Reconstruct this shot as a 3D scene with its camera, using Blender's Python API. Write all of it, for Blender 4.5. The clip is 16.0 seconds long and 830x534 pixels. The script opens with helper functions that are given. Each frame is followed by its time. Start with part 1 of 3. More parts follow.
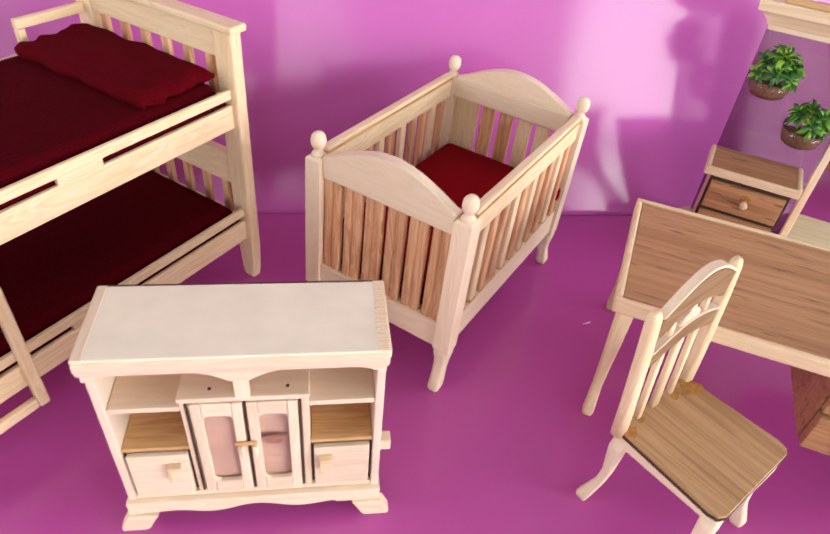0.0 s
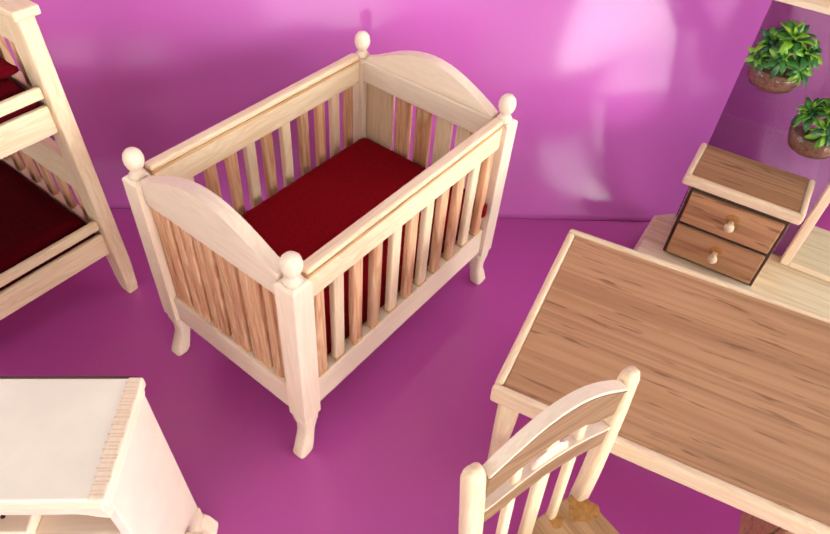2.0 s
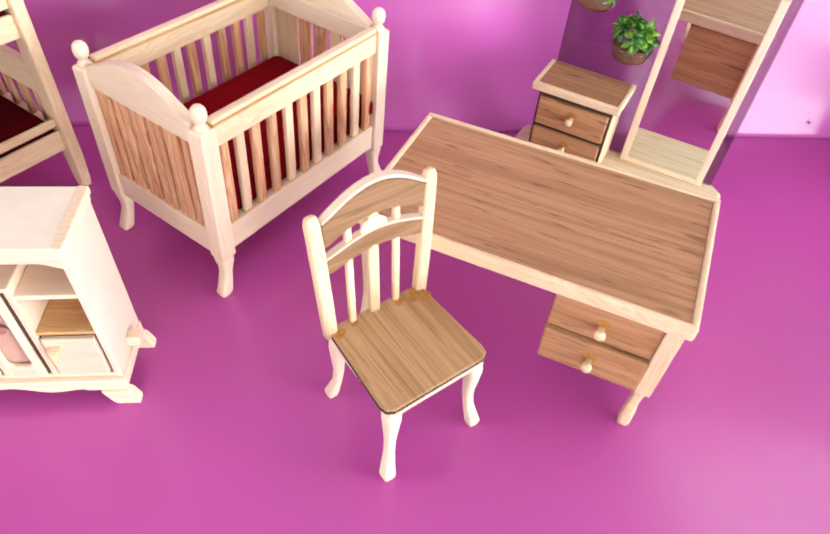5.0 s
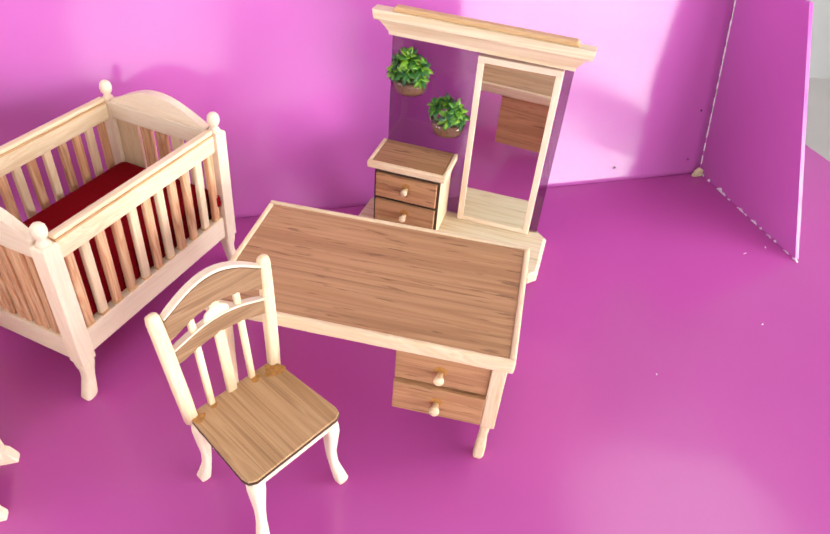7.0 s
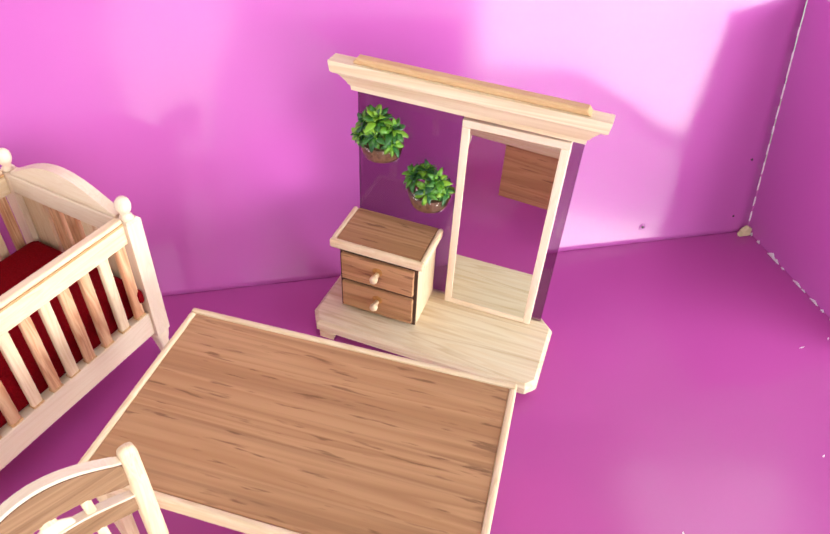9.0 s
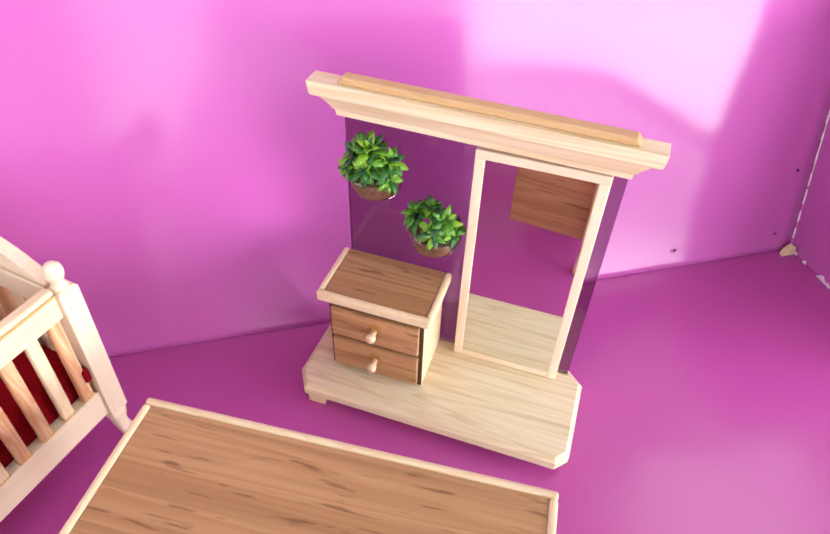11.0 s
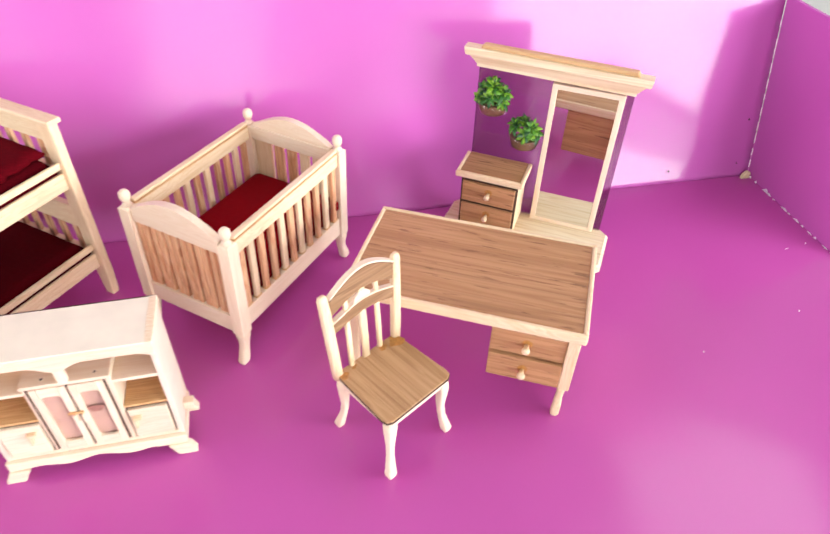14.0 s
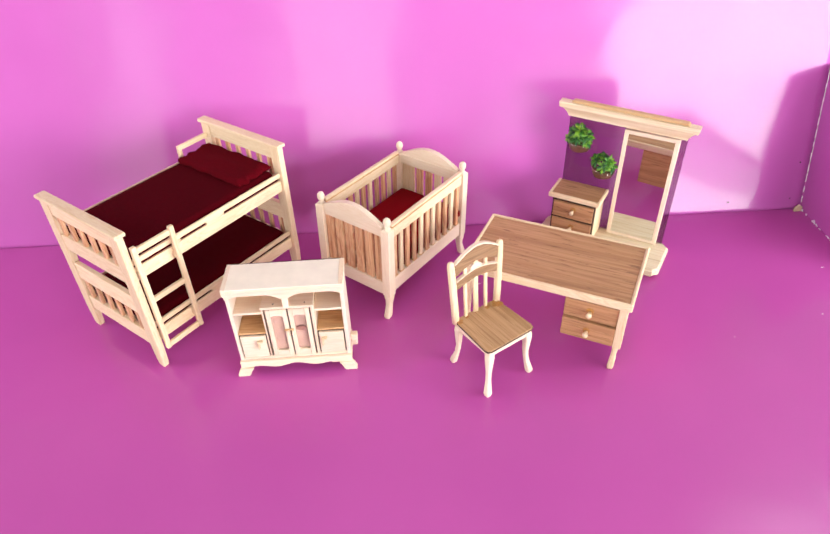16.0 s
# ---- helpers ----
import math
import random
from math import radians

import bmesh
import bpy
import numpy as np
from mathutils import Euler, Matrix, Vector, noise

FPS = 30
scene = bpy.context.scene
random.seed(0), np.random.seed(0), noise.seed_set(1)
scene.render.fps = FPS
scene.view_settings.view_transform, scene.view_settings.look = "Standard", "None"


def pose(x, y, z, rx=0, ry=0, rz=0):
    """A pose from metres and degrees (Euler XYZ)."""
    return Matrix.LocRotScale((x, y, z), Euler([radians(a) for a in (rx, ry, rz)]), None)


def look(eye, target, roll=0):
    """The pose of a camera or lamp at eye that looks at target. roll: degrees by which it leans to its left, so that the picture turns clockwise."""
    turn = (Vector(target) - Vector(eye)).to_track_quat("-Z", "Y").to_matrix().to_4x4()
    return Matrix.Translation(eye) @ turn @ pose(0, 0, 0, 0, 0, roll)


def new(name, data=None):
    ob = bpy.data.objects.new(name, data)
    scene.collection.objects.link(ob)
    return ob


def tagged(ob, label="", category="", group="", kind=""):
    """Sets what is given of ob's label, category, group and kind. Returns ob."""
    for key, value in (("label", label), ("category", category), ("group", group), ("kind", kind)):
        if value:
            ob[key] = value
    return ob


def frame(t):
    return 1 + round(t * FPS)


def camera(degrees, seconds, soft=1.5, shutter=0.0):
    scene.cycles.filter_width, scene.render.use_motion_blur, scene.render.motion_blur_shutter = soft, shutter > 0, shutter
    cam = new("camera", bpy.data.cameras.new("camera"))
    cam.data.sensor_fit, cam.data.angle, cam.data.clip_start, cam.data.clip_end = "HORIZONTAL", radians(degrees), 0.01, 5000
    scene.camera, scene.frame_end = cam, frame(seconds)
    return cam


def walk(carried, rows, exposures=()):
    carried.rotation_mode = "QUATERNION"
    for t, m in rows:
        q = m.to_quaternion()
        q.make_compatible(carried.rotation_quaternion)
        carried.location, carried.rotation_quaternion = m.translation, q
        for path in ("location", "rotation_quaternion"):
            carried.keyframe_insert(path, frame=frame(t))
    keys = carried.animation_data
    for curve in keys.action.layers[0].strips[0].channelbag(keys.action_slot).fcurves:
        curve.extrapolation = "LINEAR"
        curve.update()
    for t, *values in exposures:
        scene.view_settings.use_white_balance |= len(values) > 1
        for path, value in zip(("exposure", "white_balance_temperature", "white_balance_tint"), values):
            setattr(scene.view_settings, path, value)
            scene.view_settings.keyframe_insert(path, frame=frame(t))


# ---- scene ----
cam = camera(65.8, 16.0, 1.5, 0.2)
PATH = [
    (0, (0.0279, -0.0058, 0.2122), (0.0091, 0.2247, 0.0210), 5.83),
    (0.5, (0.0472, 0.0211, 0.2182), (0.0283, 0.2515, 0.0270), 5.35),
    (1, (0.0549, 0.0385, 0.2159), (0.0325, 0.2617, 0.0168), 4.82),
    (1.5, (0.0658, 0.0555, 0.2132), (0.0336, 0.2706, 0.0066), 4.31),
    (2, (0.0820, 0.0727, 0.2097), (0.0427, 0.2776, -0.0059), 3.64),
    (2.5, (0.0933, 0.0803, 0.2111), (0.0441, 0.2810, -0.0063), 2.45),
    (3, (0.0971, 0.0825, 0.2124), (0.0469, 0.2779, -0.0096), 2.69),
    (3.5, (0.0975, 0.0812, 0.2199), (0.0440, 0.2794, 0.0012), 2.80),
    (4, (0.1021, 0.0688, 0.2280), (0.0503, 0.2716, 0.0131), 2.95),
    (4.5, (0.1162, 0.0334, 0.2301), (0.0768, 0.2309, 0.0078), 4.60),
    (5, (0.1330, 0.0013, 0.2220), (0.1070, 0.2059, 0.0041), 5.08),
    (5.2, (0.1350, -0.0100, 0.2154), (0.1223, 0.1995, 0.0010), 6.67),
    (7.3, (0.1651, -0.0139, 0.2464), (0.1816, 0.2155, 0.0537), 4.90),
    (7.5, (0.1716, -0.0013, 0.2469), (0.1864, 0.2283, 0.0544), 4.63),
    (8, (0.1809, 0.0268, 0.2426), (0.1869, 0.2514, 0.0438), 3.73),
    (8.5, (0.1869, 0.0540, 0.2434), (0.1903, 0.2789, 0.0449), 3.46),
    (8.7, (0.1869, 0.0630, 0.2436), (0.1869, 0.2873, 0.0444), 3.23),
    (10.8, (0.1805, 0.1242, 0.2331), (0.1834, 0.3395, 0.0242), 2.84),
    (11, (0.1807, 0.1287, 0.2297), (0.1850, 0.3476, 0.0245), 2.29),
    (11.5, (0.1813, 0.1393, 0.2147), (0.1897, 0.3684, 0.0211), 0.56),
    (12, (0.1805, 0.1309, 0.2089), (0.1934, 0.3588, 0.0142), 1.07),
    (12.5, (0.1764, 0.0941, 0.2056), (0.1859, 0.3219, 0.0107), 1.29),
    (13, (0.1658, 0.0561, 0.2138), (0.1674, 0.2847, 0.0196), 1.01),
    (13.5, (0.1579, 0.0061, 0.2495), (0.1592, 0.2315, 0.0515), 1.80),
    (14, (0.1290, -0.0656, 0.2897), (0.1242, 0.1592, 0.0911), 1.73),
    (14.5, (0.1025, -0.1213, 0.3182), (0.0894, 0.0999, 0.1160), 1.10),
    (15, (0.1054, -0.1644, 0.3396), (0.0762, 0.0622, 0.1452), 0.76),
    (15.5, (0.1257, -0.1921, 0.3541), (0.0807, 0.0356, 0.1641), -1.18),
    (16, (0.1367, -0.2026, 0.3580), (0.0842, 0.0274, 0.1728), -2.11),
]
EXPOSURES = [(0, -0.4, 6700, 10), (1.5, -0.2, 6700, 10), (2.5, -0.16, 6700, 10), (3.5, -0.16, 6700, 10), (4.5, -0.04, 6600, 10), (7.5, -0.03, 6500, 10), (11, -0.02, 6500, 10), (12, -0.1, 6500, 10), (13.5, 0.02, 6500, 10), (16, -0.08, 6500, 10)]
walk(cam, [(t, look(eye, target, roll)) for t, eye, target, roll in PATH], EXPOSURES)

# ---- world and light: a plain room with a tall window and a smaller one, plus an added west fill ----
world = bpy.data.worlds.new("world")
scene.world = world
world.use_nodes = True
sky = world.node_tree.nodes.new("ShaderNodeTexSky")
sky.sky_type, sky.sun_disc = "NISHITA", False
sky.sun_elevation, sky.sun_rotation = radians(40), radians(150)
world.node_tree.links.new(sky.outputs[0], world.node_tree.nodes["Background"].inputs[0])
world.node_tree.nodes["Background"].inputs[1].default_value = 0.1


def window_light(name, eye, target, w, h, watts, colour):
    data = bpy.data.lights.new(name, "AREA")
    data.shape, data.size, data.size_y, data.energy, data.color = "RECTANGLE", w, h, watts, colour
    ob = new(name, data)
    ob.matrix_world = look(eye, target)
    return ob


window_light("window_light", (1.74, -1.25, -0.19), (0.0, -1.25, -0.19), 1.78, 0.84, 60, (0.98, 0.99, 0.97))
window_light("window_light", (1.74, -1.47, 0.50), (0.0, -1.47, 0.50), 1.34, 0.52, 28, (0.97, 0.985, 0.98))
window_light("window_light", (1.74, -0.57, 0.50), (0.0, -0.57, 0.50), 0.44, 0.52, 9, (0.97, 0.985, 0.98))
window_light("window_light", (1.74, 0.06, 0.07), (0.0, 0.06, 0.07), 0.62, 1.36, 36, (0.90, 0.97, 1.0))
window_light("window_light", (0.40, -2.26, 0.60), (0.40, 0.0, 0.60), 0.56, 1.80, 12, (0.98, 0.985, 0.98))
window_light("window_light", (-0.52, -2.26, 0.60), (-0.52, 0.0, 0.60), 0.34, 1.80, 5, (0.98, 0.985, 1.0))

# added fill from the west, no known window: brightens the side sheet and left faces
window_light("window_light", (-1.74, -0.50, 0.70), (0.0, -0.50, 0.70), 1.20, 1.40, 32, (0.97, 0.98, 1.0))
window_light("skylight", (1.30, 0.90, 1.93), (1.30, 0.90, 0.0), 0.7, 1.1, 10, (1.0, 0.99, 0.98))

# ---- materials ----
def shader(name):
    m = bpy.data.materials.new(name)
    m.use_nodes = True
    return m, m.node_tree.nodes, m.node_tree.links, m.node_tree.nodes["Principled BSDF"]


def setv(b, rough, metal=0.0, spec=0.5):
    b.inputs["Roughness"].default_value = rough
    b.inputs["Metallic"].default_value = metal
    b.inputs["Specular IOR Level"].default_value = spec


def noise_at(n, l, vec, scale, detail=4.0, rough=0.55, dist=0.0):
    t = n.new("ShaderNodeTexNoise")
    t.inputs["Scale"].default_value, t.inputs["Detail"].default_value = scale, detail
    t.inputs["Roughness"].default_value, t.inputs["Distortion"].default_value = rough, dist
    l.new(vec, t.inputs["Vector"])
    return t.outputs["Fac"]


def ramp(n, l, fac, stops):
    r = n.new("ShaderNodeValToRGB")
    e = r.color_ramp.elements
    while len(e) < len(stops):
        e.new(0.5)
    for k, (p, c) in enumerate(stops):
        e[k].position, e[k].color = p, (*c, 1)
    l.new(fac, r.inputs[0])
    return r.outputs[0]


def blend(n, l, kind, a, b, fac):
    x = n.new("ShaderNodeMix")
    x.data_type, x.blend_type = "RGBA", kind
    for value, sock in ((fac, 0), (a, 6), (b, 7)):
        if isinstance(value, (int, float)):
            x.inputs[sock].default_value = value
        elif isinstance(value, tuple):
            x.inputs[sock].default_value = (*value, 1)
        else:
            l.new(value, x.inputs[sock])
    return x.outputs[2]


def relief(n, l, b, height, metres, strength=1.0):
    u = n.new("ShaderNodeBump")
    u.inputs["Distance"].default_value, u.inputs["Strength"].default_value = metres, strength
    l.new(height, u.inputs["Height"])
    l.new(u.outputs[0], b.inputs["Normal"])


def wood(name, light, mid, dark, axis, along=38.0, across=620.0, rough=0.5, streak=0.5, spread=0.12, coarse=0.35, dashes=0.0, rings=0.12, bands=0.2, warp=1.0):
    """Grain that runs along one axis of the thing; each piece takes its own stretch of it."""
    m, n, l, b = shader(name)
    tc, info, off = n.new("ShaderNodeTexCoord"), n.new("ShaderNodeObjectInfo"), n.new("ShaderNodeVectorMath")
    mul = n.new("ShaderNodeVectorMath")
    mul.operation = "SCALE"
    mul.inputs[0].default_value = (0.31, 0.47, 0.23)
    l.new(info.outputs["Random"], mul.inputs["Scale"])
    l.new(tc.outputs["Object"], off.inputs[0])
    l.new(mul.outputs[0], off.inputs[1])
    fine, broad = n.new("ShaderNodeMapping"), n.new("ShaderNodeMapping")
    k = "xyz".index(axis)
    fine.inputs["Scale"].default_value = [along if i == k else across for i in range(3)]
    broad.inputs["Scale"].default_value = [along * coarse if i == k else across * bands for i in range(3)]
    for q in (fine, broad):
        l.new(off.outputs[0], q.inputs["Vector"])
    f1 = noise_at(n, l, fine.outputs[0], 1.0, 5, 0.6, 0.6 * warp)
    f2 = noise_at(n, l, broad.outputs[0], 1.0, 3, 0.5, 1.2 * warp)
    warm = tuple((1 - rings) * a_ + rings * b_ for a_, b_ in zip(mid, dark))
    c = ramp(n, l, f2, [(0.26, light), (0.34, mid), (0.37, light), (0.44, warm), (0.465, light), (0.53, mid), (0.55, light), (0.62, warm), (0.645, mid), (0.74, light)])
    c = blend(n, l, "MIX", c, dark, ramp(n, l, f1, [(0.50, (0, 0, 0)), (0.70, (streak, streak, streak))]))
    tone = n.new("ShaderNodeMapRange")
    tone.inputs["To Min"].default_value, tone.inputs["To Max"].default_value = 1 - spread, 1 + spread * 0.3
    l.new(info.outputs["Random"], tone.inputs["Value"])
    grey = n.new("ShaderNodeCombineColor")
    for i in range(3):
        l.new(tone.outputs[0], grey.inputs[i])
    c = blend(n, l, "MULTIPLY", c, grey.outputs[0], 1.0)
    if dashes:
        nick = n.new("ShaderNodeMapping")
        nick.inputs["Scale"].default_value = [max(60.0, along * 5) if i == k else across * 1.1 for i in range(3)]
        l.new(off.outputs[0], nick.inputs["Vector"])
        f3 = noise_at(n, l, nick.outputs[0], 1.0, 2, 0.5, 0.2)
        c = blend(n, l, "MIX", c, dark, ramp(n, l, f3, [(0.62, (0, 0, 0)), (0.70, (dashes, dashes, dashes))]))
    l.new(c, b.inputs["Base Color"])
    setv(b, rough, 0, 0.22)
    relief(n, l, b, f1, 0.00012, 0.5)
    return m


PINE = {a: wood("pale_pine_" + a, (0.86, 0.68, 0.465), (0.81, 0.60, 0.375), (0.56, 0.33, 0.15), a, streak=0.28) for a in "xyz"}
PALE = {a: wood("bleached_pine_" + a, (0.90, 0.735, 0.57), (0.87, 0.69, 0.51), (0.70, 0.47, 0.29), a, streak=0.2, rings=0.1) for a in "xyz"}
HONEY = {a: wood("honey_pine_" + a, (0.72, 0.45, 0.225), (0.62, 0.35, 0.15), (0.40, 0.19, 0.07), a, streak=0.5) for a in "xyz"}
CEDAR = {a: wood("cedar_slat_" + a, (0.80, 0.505, 0.30), (0.68, 0.345, 0.18), (0.36, 0.125, 0.055), a, along=24, across=420, streak=0.6, spread=0.2, rings=0.3) for a in "z"}
WALNUT = {a: wood("walnut_veneer_" + a, (0.57, 0.315, 0.158), (0.47, 0.24, 0.112), (0.13, 0.052, 0.024), a, along=4.5, across=520, rough=0.42, streak=0.3, spread=0.12, coarse=0.5, dashes=0.6, rings=0.12, bands=0.13, warp=0.25) for a in "xy"}
BOLD = wood("bold_grain_pine", (0.86, 0.735, 0.535), (0.81, 0.65, 0.43), (0.55, 0.37, 0.18), "x", along=12, across=300, streak=0.5, rings=0.3)
STRIP = wood("honey_strip", (0.70, 0.46, 0.245), (0.66, 0.41, 0.205), (0.50, 0.27, 0.11), "x", streak=0.25, rings=0.1)
RAILWOOD = wood("dull_walnut_rail", (0.33, 0.200, 0.110), (0.265, 0.148, 0.075), (0.11, 0.050, 0.022), "x", along=14, across=480, rough=0.5, streak=0.45, rings=0.25)
SEATWOOD = wood("golden_walnut_seat", (0.55, 0.335, 0.175), (0.46, 0.262, 0.128), (0.20, 0.090, 0.035), "y", along=9, across=420, rough=0.45, streak=0.4, rings=0.25)
# near-black brown for dark wood edges, and for shade painted into the hutch's gaps
DARKWOOD_AND_SHADE = wood("dark_walnut_and_gap_shade", (0.10, 0.055, 0.035), (0.08, 0.045, 0.03), (0.05, 0.03, 0.02), "x", rough=0.7)


def glossy_sheet(name, colour, deep, rough, wave):
    m, n, l, b = shader(name)
    tc = n.new("ShaderNodeTexCoord")
    broad = noise_at(n, l, tc.outputs["Object"], 5.0, 3)
    fine = noise_at(n, l, tc.outputs["Object"], 90.0, 4)
    c = ramp(n, l, broad, [(0.35, deep), (0.65, colour)])
    l.new(c, b.inputs["Base Color"])
    setv(b, rough, 0, 0.42)
    rr = n.new("ShaderNodeMapRange")
    rr.inputs["To Min"].default_value, rr.inputs["To Max"].default_value = rough * 0.75, rough * 1.4
    l.new(fine, rr.inputs["Value"])
    l.new(rr.outputs[0], b.inputs["Roughness"])
    swell = noise_at(n, l, tc.outputs["Object"], 9.0, 2, 0.4)
    relief(n, l, b, swell, wave, 1.0)
    return m


SHEET = glossy_sheet("magenta_glossy_sheet", (0.56, 0.127, 0.46), (0.51, 0.109, 0.415), 0.12, 0.0022)
SHEET_FLOOR = glossy_sheet("magenta_glossy_floor_sheet", (0.52, 0.089, 0.365), (0.48, 0.076, 0.34), 0.16, 0.003)


def plain(name, colour, rough, metal=0.0, spec=0.5, mottled=0.12, scale=300.0, bump=0.0):
    m, n, l, b = shader(name)
    tc = n.new("ShaderNodeTexCoord")
    f = noise_at(n, l, tc.outputs["Object"], scale, 4)
    low, high = tuple(c * (1 - mottled) for c in colour), tuple(min(1, c * (1 + mottled)) for c in colour)
    l.new(ramp(n, l, f, [(0.3, low), (0.7, high)]), b.inputs["Base Color"])
    setv(b, rough, metal, spec)
    if bump:
        relief(n, l, b, f, bump)
    return m


CREAMBOARD = plain("smooth_cream_board", (0.87, 0.785, 0.63), 0.5, spec=0.3, scale=60.0, mottled=0.05)
SIDEBOARD = plain("plain_beige_board", (0.80, 0.655, 0.53), 0.55, spec=0.25, scale=80.0, mottled=0.05)
PAPER = plain("torn_white_paper", (0.85, 0.74, 0.82), 0.8)
CREAM = plain("cream_wood_scrap", (0.72, 0.58, 0.36), 0.7)
WALLPAINT = plain("room_paint", (0.44, 0.43, 0.42), 0.9, scale=3.0, mottled=0.05)
ROOMFLOOR = plain("room_floor_tile", (0.40, 0.37, 0.35), 0.5, scale=4.0)
VELVET = plain("maroon_felt", (0.062, 0.0009, 0.0034), 0.95, spec=0.04, scale=1500.0, mottled=0.35, bump=0.0002)
VELVET_RED = plain("red_felt", (0.205, 0.0030, 0.0070), 0.95, spec=0.05, scale=1500.0, mottled=0.3, bump=0.0002)
VELVET_PILLOW = plain("maroon_felt_pillow", (0.088, 0.0012, 0.0046), 0.95, spec=0.04, scale=1500.0, mottled=0.35, bump=0.0002)
SOIL = plain("brown_glue_and_bark", (0.34, 0.19, 0.115), 0.6, scale=900.0, mottled=0.5, bump=0.0003)
PINHOLE = plain("dark_pin_hole", (0.03, 0.01, 0.02), 0.6)
GLUE = plain("amber_glue_stain", (0.42, 0.19, 0.045), 0.35, scale=600.0, mottled=0.3)
ROSE = plain("rosy_tan_board", (0.56, 0.415, 0.335), 0.7, scale=120.0, mottled=0.1)
SMEAR = plain("reddish_smear", (0.36, 0.17, 0.13), 0.4, scale=500.0, mottled=0.3)
MIRROR, _n, _l, _b = shader("mirror_silver")
_b.inputs["Base Color"].default_value = (0.86, 0.87, 0.86, 1)
setv(_b, 0.015, 1.0)
LEAF, _n, _l, _b = shader("plastic_leaf")
_i, _t = _n.new("ShaderNodeObjectInfo"), _n.new("ShaderNodeTexCoord")
_g = ramp(_n, _l, _i.outputs["Random"], [(0.0, (0.014, 0.075, 0.030)), (0.3, (0.035, 0.17, 0.022)), (0.6, (0.10, 0.31, 0.020)), (1.0, (0.27, 0.50, 0.03))])
_v = ramp(_n, _l, noise_at(_n, _l, _t.outputs["Object"], 700.0, 3), [(0.3, (0.7, 0.7, 0.7)), (0.7, (1.0, 1.0, 1.0))])
_l.new(blend(_n, _l, "MULTIPLY", _g, _v, 1.0), _b.inputs["Base Color"])
setv(_b, 0.38)


def glass(name, tint, rough=0.02, weight=1.0, ior=1.45):
    m, n, l, b = shader(name)
    b.inputs["Base Color"].default_value = (*tint, 1)
    b.inputs["Transmission Weight"].default_value = weight
    b.inputs["IOR"].default_value = ior
    setv(b, rough)
    return m


SMOKED = glass("smoked_acrylic", (0.38, 0.26, 0.34), 0.03)
CLEAR = glass("clear_acrylic", (0.88, 0.74, 0.68), 0.05)
PANE = glass("cupboard_pane", (0.90, 0.80, 0.78), 0.12)

# ---- shapes, in millimetres ----
MM = 0.001


def finish(name, bm, material, smooth=False):
    bmesh.ops.recalc_face_normals(bm, faces=bm.faces[:])
    bmesh.ops.scale(bm, vec=(MM, MM, MM), verts=bm.verts[:])
    me = bpy.data.meshes.new(name)
    bm.to_mesh(me)
    bm.free()
    me.materials.append(material)
    if smooth:
        me.polygons.foreach_set("use_smooth", [True] * len(me.polygons))
    return me


def part(name, bm, material, parent=None, label="", smooth=False):
    ob = new(name, finish(name, bm, material, smooth))
    ob.parent = parent
    if label:
        ob["label"] = label
    return ob


def thing(name, x, y, z, rz, label, category, group=""):
    ob = new(name)
    ob.empty_display_size = 0.01
    ob.matrix_world = pose(x * MM, y * MM, z * MM, 0, 0, rz)
    return tagged(ob, label, category, group)


def soften(bm, edges, b, seg=2):
    if b > 0:
        bmesh.ops.bevel(bm, geom=edges, offset=b, segments=seg, profile=0.5, affect="EDGES", clamp_overlap=True)


def block(x0, x1, y0, y1, z0, z1, b=0.5, bm=None):
    bm = bm or bmesh.new()
    m = Matrix.LocRotScale(((x0 + x1) / 2, (y0 + y1) / 2, (z0 + z1) / 2), None, (x1 - x0, y1 - y0, z1 - z0))
    made = bmesh.ops.create_cube(bm, size=1, matrix=m)["verts"]
    soften(bm, list({e for v in made for e in v.link_edges}), b)
    return bm


def cut(points, axis, a, b, bevel=0.4, bm=None):
    """A board sawn to an outline: points in the plane across the axis, from a to b along it."""
    bm = bm or bmesh.new()
    place = {"x": lambda p, q, d: (d, p, q), "y": lambda p, q, d: (p, d, q), "z": lambda p, q, d: (p, q, d)}[axis]
    lo = [bm.verts.new(place(p, q, a)) for p, q in points]
    hi = [bm.verts.new(place(p, q, b)) for p, q in points]
    n = len(points)
    f0, f1 = bm.faces.new(lo), bm.faces.new(hi)
    for i in range(n):
        bm.faces.new((lo[i], lo[(i + 1) % n], hi[(i + 1) % n], hi[i]))
    soften(bm, list(f0.edges) + list(f1.edges), bevel, 1)
    return bm


def turned(profile, x=0, y=0, n=20, bm=None):
    """A lathe-turned piece from (radius, height) pairs."""
    bm = bm or bmesh.new()
    rings = [[bm.verts.new((x + r * math.cos(2 * math.pi * k / n), y + r * math.sin(2 * math.pi * k / n), z)) for k in range(n)] for r, z in profile]
    for a, b in zip(rings, rings[1:]):
        for k in range(n):
            bm.faces.new((a[k], a[(k + 1) % n], b[(k + 1) % n], b[k]))
    bm.faces.new(rings[0])
    bm.faces.new(rings[-1])
    return bm


